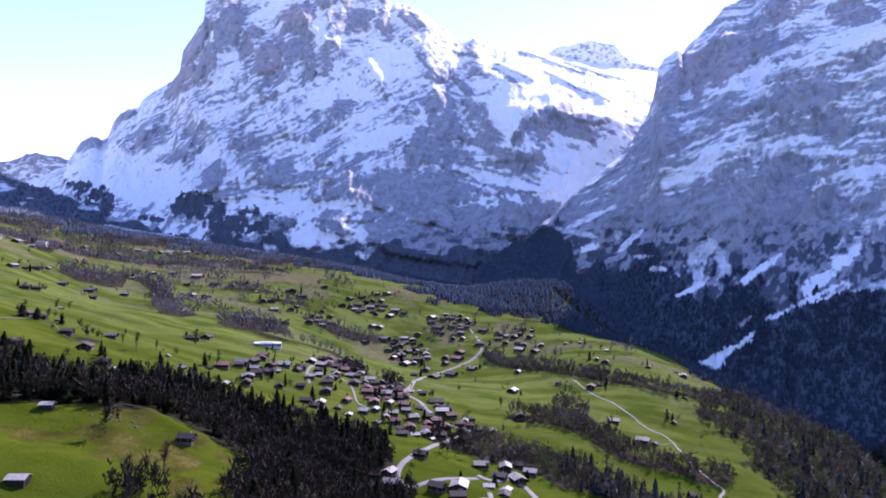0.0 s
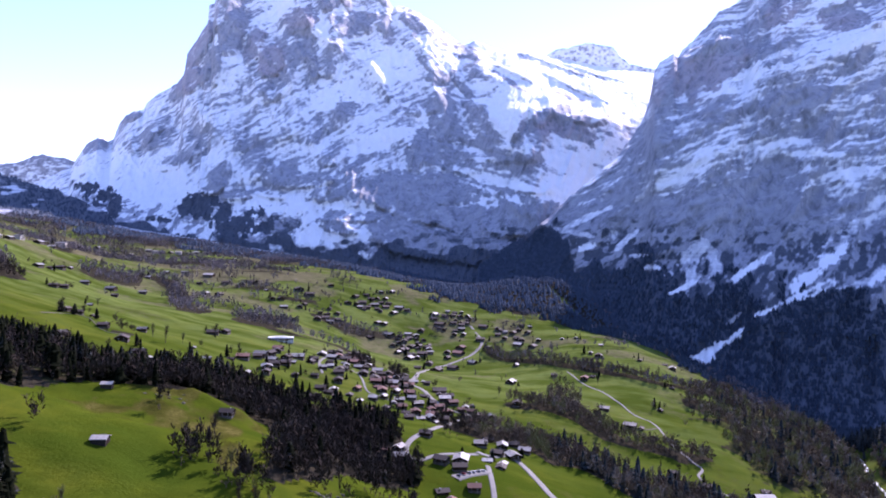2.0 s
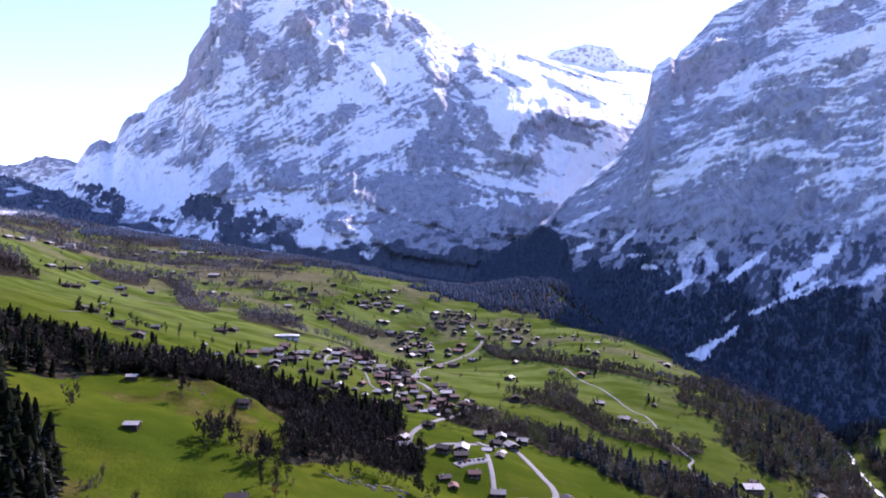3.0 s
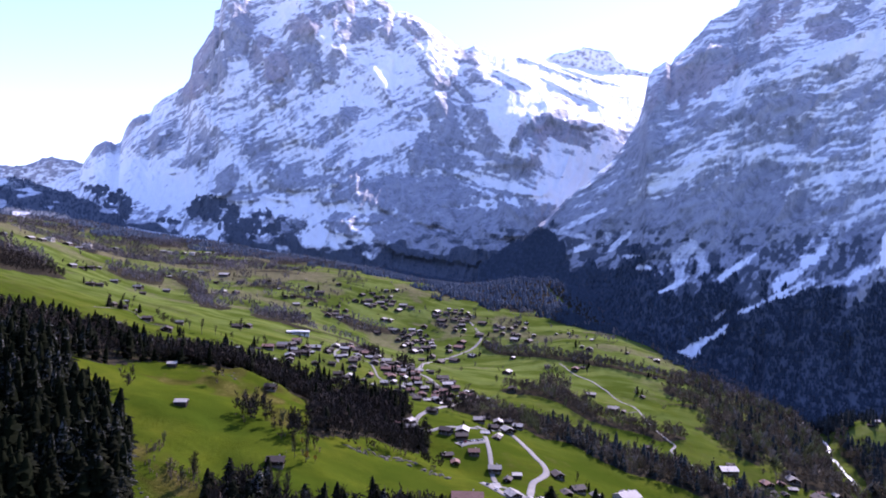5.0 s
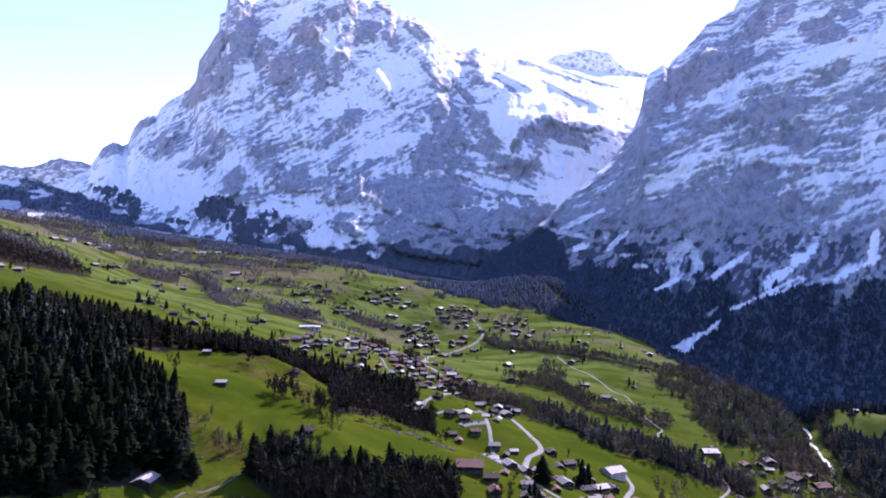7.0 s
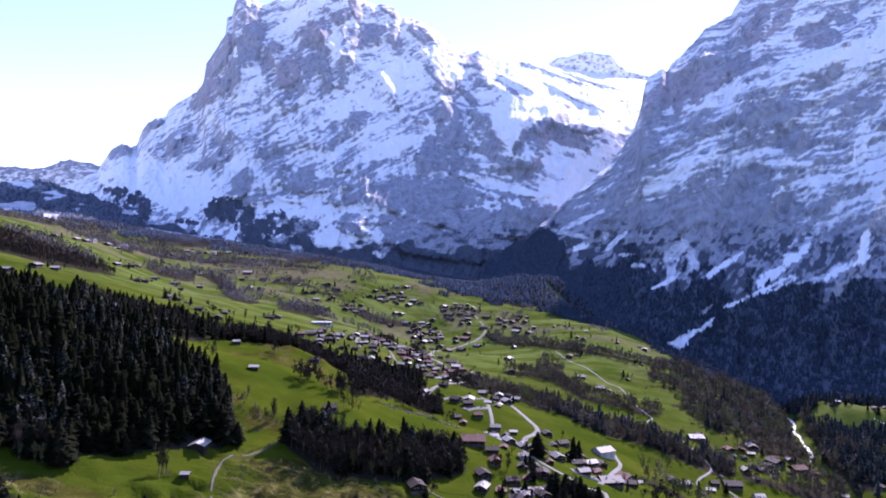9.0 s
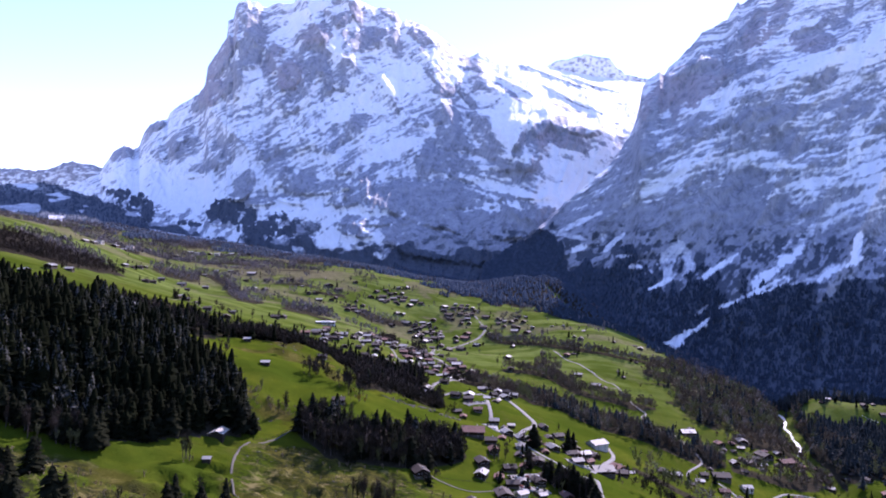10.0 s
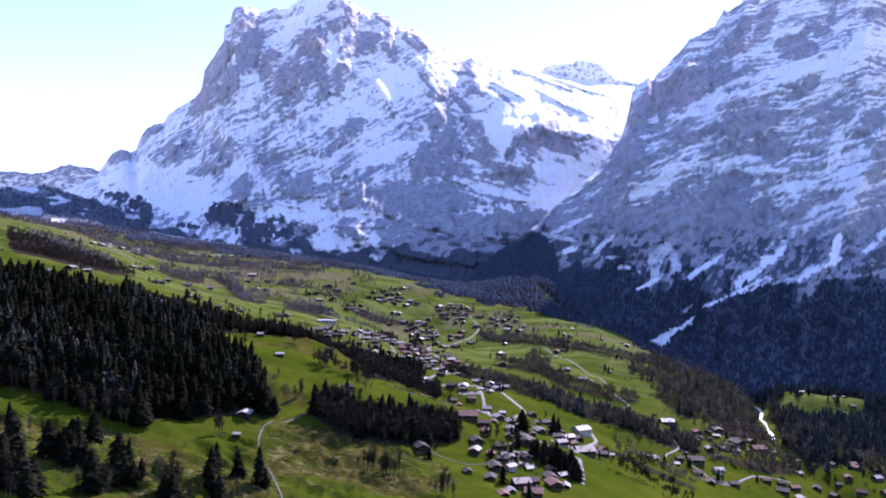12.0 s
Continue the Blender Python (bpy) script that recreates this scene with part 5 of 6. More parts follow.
    plant(firs, zip(x[near_fir], y[near_fir]), rnd, 0.7, 1.25, 1.15)
    plant(bares, zip(x[near_leaf], y[near_leaf]), rnd, 0.75, 1.3)
    fir[near_fir], leaf[near_leaf] = False, False
    mid_fir = [both(conifer_shape(s, 6, 5, h, w, 4, (0.07, 0.42, 0.80, 0.97))) for s, h, w in ((21, 19, 6.6), (22, 22, 5.8), (23, 15, 6.4), (24, 23, 6.2))]
    mid_bare = [bare_shape(s, 40, 0.48, h, w, 5)[1] for s, h, w in ((31, 18, 4.2), (32, 20, 3.6), (33, 15, 5.0))]
    wood_stuff("clump_trees", mid_bare, rest[:, 0], rest[:, 1], valley(rest[:, 0], rest[:, 1]), np.random.default_rng(52).uniform(0.6, 1.1, len(rest)), TWIGS, "clumps of leafless trees beside the village", "tree", 52)
    size = rng.uniform(0.5, 1.15, len(x)) * np.where(inside(x, y, FOREST), 1.22, 1.0) * (0.75 + 0.5 * fbm(x / 24, y / 24, 2, 16))
    size = np.where(near_line(x, y, GROVE) < 30, rng.uniform(0.85, 1.22, len(x)), size)
    bank_fir = fir & (x > 120)
    fir = fir & ~bank_fir
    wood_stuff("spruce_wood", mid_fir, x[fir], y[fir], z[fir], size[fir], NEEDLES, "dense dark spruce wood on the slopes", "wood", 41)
    wood_stuff("bank_spruces", mid_fir, x[bank_fir], y[bank_fir], z[bank_fir], size[bank_fir], BANK_NEEDLES, "green-black spruces along the river bank", "wood", 51)
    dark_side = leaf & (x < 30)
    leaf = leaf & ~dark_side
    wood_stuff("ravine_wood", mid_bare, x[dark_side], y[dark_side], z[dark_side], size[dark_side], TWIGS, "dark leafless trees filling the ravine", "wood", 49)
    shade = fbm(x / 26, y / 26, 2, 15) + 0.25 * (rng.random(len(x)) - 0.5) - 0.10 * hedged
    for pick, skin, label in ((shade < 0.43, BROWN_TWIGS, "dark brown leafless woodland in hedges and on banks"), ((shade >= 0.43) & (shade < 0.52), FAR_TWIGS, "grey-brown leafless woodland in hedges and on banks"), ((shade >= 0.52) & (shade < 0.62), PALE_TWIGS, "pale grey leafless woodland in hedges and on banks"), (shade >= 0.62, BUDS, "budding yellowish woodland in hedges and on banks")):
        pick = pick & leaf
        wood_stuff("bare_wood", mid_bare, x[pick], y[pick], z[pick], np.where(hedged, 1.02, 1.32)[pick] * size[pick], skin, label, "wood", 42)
    bush_label = "shrub in amber blossom beside the meadow barn"
    amber = tree_thing("blossoming_shrub", bare_shape(91, 150, 0.26, 7.5, 3.0, 6), AMBER, bush_label, "shrub", "amber shrubs")
    amber.matrix_basis = stand(-91, 257, 1.0, 0)
    for x0, y0, g in ((-86, 263, 0.7), (-99, 283, 0.6), (366, 560, 1.2)):
        copy_thing(amber, stand(x0, y0, g, 70))
    # shrubs, garden trees and single trees
    bush = [both(bare_shape(s, 24, 0.24, 3.4, 1.7, 3)) for s in (81, 82)]
    p = in_clumps(6, 73)
    sx, sy, su, srng = scatter((-330, -60, 40, 230), 9.0, 8)
    keep = (fbm(sx / 30, sy / 30, 3, 77) > 0.52) & (rough_zone(sx, sy) > 0.4) & is_free(sx, sy) & ~inside(sx, sy, FOREST)
    p = np.concatenate((p, np.stack((sx[keep], sy[keep]), -1)))
    wood_stuff("shrubs", bush, p[:, 0], p[:, 1], valley(p[:, 0], p[:, 1]), srng.uniform(0.35, 1.2, len(p)), FAR_TWIGS, "low brown shrubs on rough pasture", "shrub", 46)
    p = by_houses(9, 0.6)
    wood_stuff("garden_trees", mid_bare, p[:, 0], p[:, 1], valley(p[:, 0], p[:, 1]), srng.uniform(0.4, 0.9, len(p)), TWIGS, "leafless garden trees among the houses", "tree", 47)
    p = by_houses(10, 0.22)
    wood_stuff("garden_spruces", mid_fir, p[:, 0], p[:, 1], valley(p[:, 0], p[:, 1]), srng.uniform(0.35, 0.75, len(p)), NEEDLES, "dark spruces among the houses", "tree", 48)
    # far woods of the upper valley
    x, y, u, rng = scatter((-1500, 1000, 1250, 2500), 9.0, 5)
    con, bare = wood_parts(x, y)
    free = is_free(x, y) & in_view(x, y)
    z = valley(x, y)
    size = rng.uniform(0.6, 1.2, len(x))
    lone = (rng.random(len(x)) < 0.002 + 0.6 * hedge_lines(x, y)) & (con < 0.1)
    fir, leaf = free & (u < con * 0.68), free & ((u > 1 - bare * 0.8) | lone)
    far_fir = [(v * (1.35, 1.35, 0.72), f) for v, f in (far_conifer_shape(s)[1] for s in (51, 52, 53))]
    far_bare = [bare_shape(s, 16, 1.15, 15, 5.2, 3)[1] for s in (61, 62, 63)]
    deep = fir & (y > 1700)
    fir = fir & ~deep
    wood_stuff("far_spruce_wood", far_fir, x[fir], y[fir], z[fir], size[fir], HAZY_FAR_NEEDLES, "far dark spruce forest below the mountains", "wood", 43)
    wood_stuff("gorge_wood", far_fir, x[deep], y[deep], z[deep], size[deep], HAZY_GORGE_NEEDLES, "spruce forest before the gorge, blue-grey with painted haze", "wood", 50)
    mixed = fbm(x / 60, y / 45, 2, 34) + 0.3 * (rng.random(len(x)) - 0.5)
    for pick, skin, label in ((mixed < 0.5, HAZY_HILL_TWIGS, "far dark leafless trees between hillside meadows"), (mixed >= 0.5, PALE_HAZY_TWIGS, "far leafless trees between hillside meadows, pale grey with painted haze")):
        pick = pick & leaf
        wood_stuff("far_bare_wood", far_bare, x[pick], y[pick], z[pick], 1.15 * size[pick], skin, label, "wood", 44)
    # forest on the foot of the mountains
    for points, keep, skin, low, high, label in ((wall_points, 0.38, HAZY_WALL_NEEDLES, 0.31, 2, "spruce forest on the shaded mountain foot"), (wall_points, 0.36, HAZY_GORGE_NEEDLES, -2, 0.31, "spruce forest in the gorge"),
                                                 (peak_points, 0.07, HAZY_GORGE_NEEDLES, -2, 2, "spruce clumps on the snowy mountain foot"), (foothill_points, 0.16, HAZY_GORGE_NEEDLES, -2, 2, "spruce forest on the foothill")):
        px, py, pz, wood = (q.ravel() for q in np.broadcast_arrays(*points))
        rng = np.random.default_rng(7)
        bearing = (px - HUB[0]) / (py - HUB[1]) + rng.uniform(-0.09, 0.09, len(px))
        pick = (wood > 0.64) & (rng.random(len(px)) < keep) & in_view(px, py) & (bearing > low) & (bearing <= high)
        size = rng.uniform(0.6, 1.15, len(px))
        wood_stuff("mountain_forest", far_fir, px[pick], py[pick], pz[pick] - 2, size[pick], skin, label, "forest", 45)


build_trees()

# ---- roads and river ----
def plain_material(name, dark, light, scale=0.5, rough=0.9, spec=0.3, vary=0.0, metallic=0.0):
    m, t, p = shader(name, rough, spec)
    p.inputs["Metallic"].default_value = metallic
    n, b = noise_of(t, scale, 5), noise_of(t, scale * 0.12, 3)
    col = ramp(t, math_node(t, "ADD", math_node(t, "MULTIPLY", n, 0.6), math_node(t, "MULTIPLY", b, 0.4)), [(0.35, dark), (0.65, light)])
    if vary:
        info = t.nodes.new("ShaderNodeObjectInfo")
        col = mix(t, math_node(t, "MULTIPLY", info.outputs["Random"], vary), col, tuple(0.35 * c for c in dark))
    t.links.new(col, p.inputs["Base Color"])
    bump(t, p, n, 0.25, 0.05)
    return m


ASPHALT = plain_material("pale_asphalt", (0.125, 0.117, 0.100), (0.20, 0.188, 0.162), 0.4, 0.85)
RAPIDS = plain_material("white_water", (0.12, 0.14, 0.14), (0.86, 0.88, 0.88), 0.22, 0.4, 0.4)
GRAVEL = plain_material("gravel_track", (0.080, 0.070, 0.046), (0.140, 0.124, 0.088), 0.6, 0.95)


def curve_way(way, step=5.0):
    """A smooth run of places through a polyline."""
    p = np.array([way[0], *way, way[-1]], float)
    out = []
    for k in range(1, len(p) - 2):
        n = max(2, int(np.hypot(*(p[k + 1] - p[k])) / step))
        for t in np.linspace(0, 1, n, endpoint=False):
            out.append(0.5 * (2 * p[k] + (p[k + 1] - p[k - 1]) * t + (2 * p[k - 1] - 5 * p[k] + 4 * p[k + 1] - p[k + 2]) * t * t + (3 * p[k] - p[k - 1] - 3 * p[k + 1] + p[k + 2]) * t ** 3))
    return np.array(out + [p[-2]])


def ribbon(name, way, width, lift, material, wobble=0.0):
    p = curve_way(way)
    d = np.gradient(p, axis=0)
    d /= np.linalg.norm(d, axis=1)[:, None] + 1e-9
    side = np.stack((-d[:, 1], d[:, 0]), -1)
    half = width / 2 * (1 + wobble * (fbm(p[:, 0] / 20, p[:, 1] / 20, 2, 3) - 0.5) * 2)
    across = np.array((-1.12, -1.0, -0.4, 0.4, 1.0, 1.12))
    x = p[:, 0] + side[:, 0] * half * across[:, None]
    y = p[:, 1] + side[:, 1] * half * across[:, None]
    mid = valley(p[:, 0], p[:, 1])
    z = np.maximum(0.6 * mid + 0.4 * valley(x, y), valley(x, y)) + lift
    z[[0, -1]] = valley(x, y)[[0, -1]] - 1.0
    return grid_mesh(name, x, y, z, {}, material, flip=True)


for key, (way, width) in ROADS.items():
    stony = width < 3.5
    tagged(ribbon("road", way, width * (0.52 if stony else 0.80), 0.35, GRAVEL if stony else ASPHALT, 0.25 if stony else 0.0), "narrow gravel track over the pasture" if stony else "pale grey asphalt lane winding over the meadows", "road", kind="structure")
tagged(ribbon("river", RIVER[3:-3], 4.6, 0.9, RAPIDS, 0.9), "white foaming mountain river in its bed", "river", kind="structure")

# ---- houses ----
TIMBER = plain_material("dark_timber", (0.017, 0.010, 0.006), (0.050, 0.028, 0.016), 0.9, 0.9, 0.1, 0.5)
WEATHERED = plain_material("weathered_timber", (0.022, 0.017, 0.012), (0.060, 0.048, 0.036), 0.9, 0.85, 0.15, 0.4)
PLASTER = plain_material("cream_plaster", (0.36, 0.32, 0.26), (0.55, 0.50, 0.42), 0.3, 0.9, 0.2, 0.2)
WHITEWASH = plain_material("whitewashed_plaster", (0.55, 0.53, 0.48), (0.72, 0.70, 0.65), 0.3, 0.9, 0.2)
BROWN_TILE = plain_material("brown_roof_tile", (0.040, 0.029, 0.022), (0.095, 0.070, 0.054), 1.2, 0.75, 0.2, 0.7)
GREY_SHEET = plain_material("grey_roof_sheet", (0.19, 0.174, 0.148), (0.46, 0.43, 0.375), 0.7, 0.6, 0.3, 0.95)
BARN_SHEET = plain_material("bleached_roof_boards", (0.24, 0.215, 0.175), (0.48, 0.435, 0.36), 0.7, 0.6, 0.3, 0.2)
RED_TILE = plain_material("red_roof_tile", (0.15, 0.078, 0.056), (0.30, 0.168, 0.125), 1.2, 0.8, 0.15, 0.7)
BASE = plain_material("roughcast_base_wall", (0.070, 0.060, 0.046), (0.16, 0.138, 0.108), 0.4, 0.9, 0.1, 0.6)
STONE = plain_material("chimney_stone", (0.22, 0.21, 0.20), (0.36, 0.34, 0.32), 2.0)
FRAME = plain_material("white_window_frame", (0.34, 0.32, 0.29), (0.46, 0.44, 0.40), 2.0, 0.6)
PANE = plain_material("window_glass", (0.02, 0.024, 0.03), (0.035, 0.04, 0.05), 1.0, 0.08, 0.8)
SHUTTER = plain_material("green_shutter", (0.04, 0.07, 0.04), (0.07, 0.10, 0.06), 2.0, 0.7)


def box_into(bm, x0, y0, z0, x1, y1, z1, mat=0):
    v = [bm.verts.new(c) for c in ((x0, y0, z0), (x1, y0, z0), (x1, y1, z0), (x0, y1, z0), (x0, y0, z1), (x1, y0, z1), (x1, y1, z1), (x0, y1, z1))]
    for q in ((3, 2, 1, 0), (4, 5, 6, 7), (0, 1, 5, 4), (1, 2, 6, 5), (2, 3, 7, 6), (3, 0, 4, 7)):
        bm.faces.new([v[i] for i in q]).material_index = mat


def part(name, bm, materials, parent, label=""):
    me = bpy.data.meshes.new(name)
    bm.to_mesh(me)
    bm.free()
    for m in materials if isinstance(materials, (list, tuple)) else [materials]:
        me.materials.append(m)
    ob = new(name, me)
    ob.parent = parent
    return tagged(ob, label)


def boxes(*rows):
    bm = bmesh.new()
    for r in rows:
        box_into(bm, *r)
    return bm


def gable_block(l, w, z0, eave, ridge):
    """Walls with two gables; the ridge runs along x."""
    bm = bmesh.new()
    a = [bm.verts.new((sx * l / 2, sy * w / 2, z)) for z in (z0, eave) for sx, sy in ((-1, -1), (1, -1), (1, 1), (-1, 1))]
    r = [bm.verts.new((sx * l / 2, 0, ridge)) for sx in (-1, 1)]
    for q in ((3, 2, 1, 0), (0, 1, 5, 4), (2, 3, 7, 6)):
        bm.faces.new([a[i] for i in q])
    bm.faces.new((a[1], a[2], a[6], r[1], a[5]))
    bm.faces.new((a[3], a[0], a[4], r[0], a[7]))
    return bm


def roof_slab(l, w, eave, ridge, side, over, thick=0.32):
    """One roof slope with its overhang, thick at the edges."""
    slope = (ridge - eave) / (w / 2)
    y_e, z_e = side * (w / 2 + over), eave - slope * over
    bm = bmesh.new()
    x0, x1 = -l / 2 - over, l / 2 + over
    lo = [bm.verts.new(c) for c in ((x0, y_e, z_e), (x1, y_e, z_e), (x1, 0, ridge + 0.02), (x0, 0, ridge + 0.02))]
    hi = [bm.verts.new((v.co.x, v.co.y, v.co.z + thick)) for v in lo]
    order = ((3, 2, 1, 0), (4, 5, 6, 7), (0, 1, 5, 4), (1, 2, 6, 5), (2, 3, 7, 6), (3, 0, 4, 7))
    all_v = lo + hi
    for q in order:
        bm.faces.new([all_v[i] for i in (q if side < 0 else q[::-1])])
    return bm


def window_part(root, axis, at, across, z, w=1.3, h=1.25):
    """A window with its frame standing a little proud of the wall; axis 'x' for gable walls."""
    s = 1 if at > 0 else -1
    rows = [(0.0, 0.07, w, h, 0), (0.07, 0.09, w - 0.24, h - 0.24, 1)]
    bm = bmesh.new()
    for d0, d1, ww, hh, mat in rows:
        lo, hi = sorted((at + s * d0, at + s * d1))
        if axis == "x":
            box_into(bm, lo, across - ww / 2, z - hh / 2, hi, across + ww / 2, z + hh / 2, mat)
        else:
            box_into(bm, across - ww / 2, lo, z - hh / 2, across + ww / 2, hi, z + hh / 2, mat)
    return part("window", bm, [FRAME, PANE], root)


def build_chalet(l, roof_skin, wall_skin, base_skin, label, name="chalet", storeys=2, windows=True, balcony=True, pitch=0.40, sparse=0):
    """A gabled house, length l along x, with its foot at the origin."""
    root = new(name)
    w, tall = l * 0.82, 2.7 * storeys
    ridge = tall + pitch * w / 2
    part("wall", gable_block(l, w, 2.3 if base_skin else -2.5, tall, ridge), wall_skin, root)
    if base_skin:
        part("ground_floor", boxes((-l / 2 - 0.12, -w / 2 - 0.12, -2.5, l / 2 + 0.12, w / 2 + 0.12, 2.3)), base_skin, root)
    for side in (-1, 1):
        part("roof_slope", roof_slab(l, w, tall, ridge, side, 1.1 if windows else 0.6), roof_skin, root)
    if windows:
        part("chimney", boxes((l * 0.18, w * 0.12, ridge - 1.6, l * 0.18 + 0.8, w * 0.12 + 0.8, ridge + 0.7), (l * 0.18 - 0.12, w * 0.12 - 0.12, ridge + 0.7, l * 0.18 + 0.92, w * 0.12 + 0.92, ridge + 0.9)), STONE, root)
        for floor in range(storeys):
            z = 1.45 + 2.7 * floor
            off = 0.13 if base_skin and floor == 0 else 0.0
            for at in (-l / 2 - off, l / 2 + off):
                for k in ((-0.27, 0.0, 0.27), (-0.2, 0.2) if floor else (0.2,), (0.1,) if floor else ())[sparse]:
                    if not (floor == 0 and k == 0.0):
                        window_part(root, "x", at, k * w, z)
            for at in (-w / 2 - off, w / 2 + off):
                for k in () if sparse else (-0.25, 0.25):
                    window_part(root, "y", at, k * l, z)
    door_off = 0.12 if base_skin else 0.0
    part("door", boxes((l / 2 + door_off, -0.55, 0.0, l / 2 + door_off + 0.08, 0.55, 2.05)) if windows else boxes((l / 2, -1.6, 0.0, l / 2 + 0.1, 1.6, 2.8)), SHUTTER if windows else TIMBER, root)
    if balcony:
        deck = part("balcony", boxes((l / 2, -w * 0.42, 2.75, l / 2 + 1.0, w * 0.42, 2.9)), TIMBER, root)
        if sparse < 2:
            rails = [(l / 2 + 0.94, -w * 0.42, 3.6, l / 2 + 1.0, w * 0.42, 3.75)]
            rails += [(l / 2 + 0.95, k * w * 0.042 - 0.09, 2.9, l / 2 + 0.99, k * w * 0.042 + 0.09, 3.6) for k in range(-10, 11)]
            part("railing", boxes(*rails), TIMBER, deck)
    return tagged(root, label, "house" if windows else "barn")


def build_hotel(l, w, storeys, name, label, roof_skin):
    root = new(name)
    tall = 2.9 * storeys
    part("wall", boxes((-l / 2, -w / 2, -3, l / 2, w / 2, tall)), WHITEWASH, root)
    part("roof", boxes((-l / 2 - 0.7, -w / 2 - 0.7, tall, l / 2 + 0.7, w / 2 + 0.7, tall + 0.45), (-l / 4, -w / 4, tall + 0.45, l / 4, w / 4, tall + 1.6)), roof_skin, root)
    for floor in range(storeys):
        z = 1.5 + 2.9 * floor
        n = int(l / 3.4)
        for k in range(n):
            across = (k - (n - 1) / 2) * 3.4
            window_part(root, "y", -w / 2, across, z, 1.5, 1.4)
        for k in (-0.3, 0, 0.3):
            window_part(root, "x", -l / 2, k * w, z)
            window_part(root, "x", l / 2, k * w, z)
        if floor:
            part("balcony", boxes((-l / 2 + 0.4, -w / 2 - 1.1, z - 1.5, l / 2 - 0.4, -w / 2, z - 1.36), (-l / 2 + 0.4, -w / 2 - 1.1, z - 1.36, l / 2 - 0.4, -w / 2 - 1.04, z - 0.5)), TIMBER, root)
    part("door", boxes((-1.1, -w / 2 - 0.08, 0, 1.1, -w / 2, 2.2)), SHUTTER, root)
    return tagged(root, label, "hotel")


def house_pose(x, y, turn, size=1.0):
    r = 5.0
    z = min(float(valley(x + a * r, y + b * r)) for a, b in ((0, 0), (1, 1), (1, -1), (-1, 1), (-1, -1))) * 0.6 + float(valley(x, y)) * 0.4
    return Matrix.Translation((x, y, z)) @ pose(0, 0, 0, 0, 0, turn) @ Matrix.Diagonal((size, size, min(size, 1.25) ** 0.5, 1))


KINDS = {
    0: (BROWN_TILE, TIMBER, BASE, "dark timber chalet with a brown tiled gable roof", "chalet", 2),
    1: (GREY_SHEET, TIMBER, BASE, "timber farmhouse with a pale grey sheet roof", "farmhouse", 2),
    2: (RED_TILE, TIMBER, BASE, "timber house on a plastered base under a reddish tiled roof", "house", 2),
    3: (BARN_SHEET, WEATHERED, None, "weathered wooden hay barn with a pale sheet roof", "barn", 1.65),
    4: (GREY_SHEET, PLASTER, None, "tall white plastered guest house with a grey roof", "guest_house", 3),
}


# closely built quarters: place, reach across and along, number of houses
VILLAGE_QUARTERS = [(-58, 1325, 42, 75, 22), (33, 1508, 48, 75, 16), (-141, 929, 34, 150, 24), (-69, 823, 32, 80, 16), (-5, 727, 46, 62, 14), (-210, 777, 38, 75, 8),
                    (155, 1412, 70, 90, 8), (-160, 1528, 56, 60, 10), (-242, 1369, 30, 45, 5)]


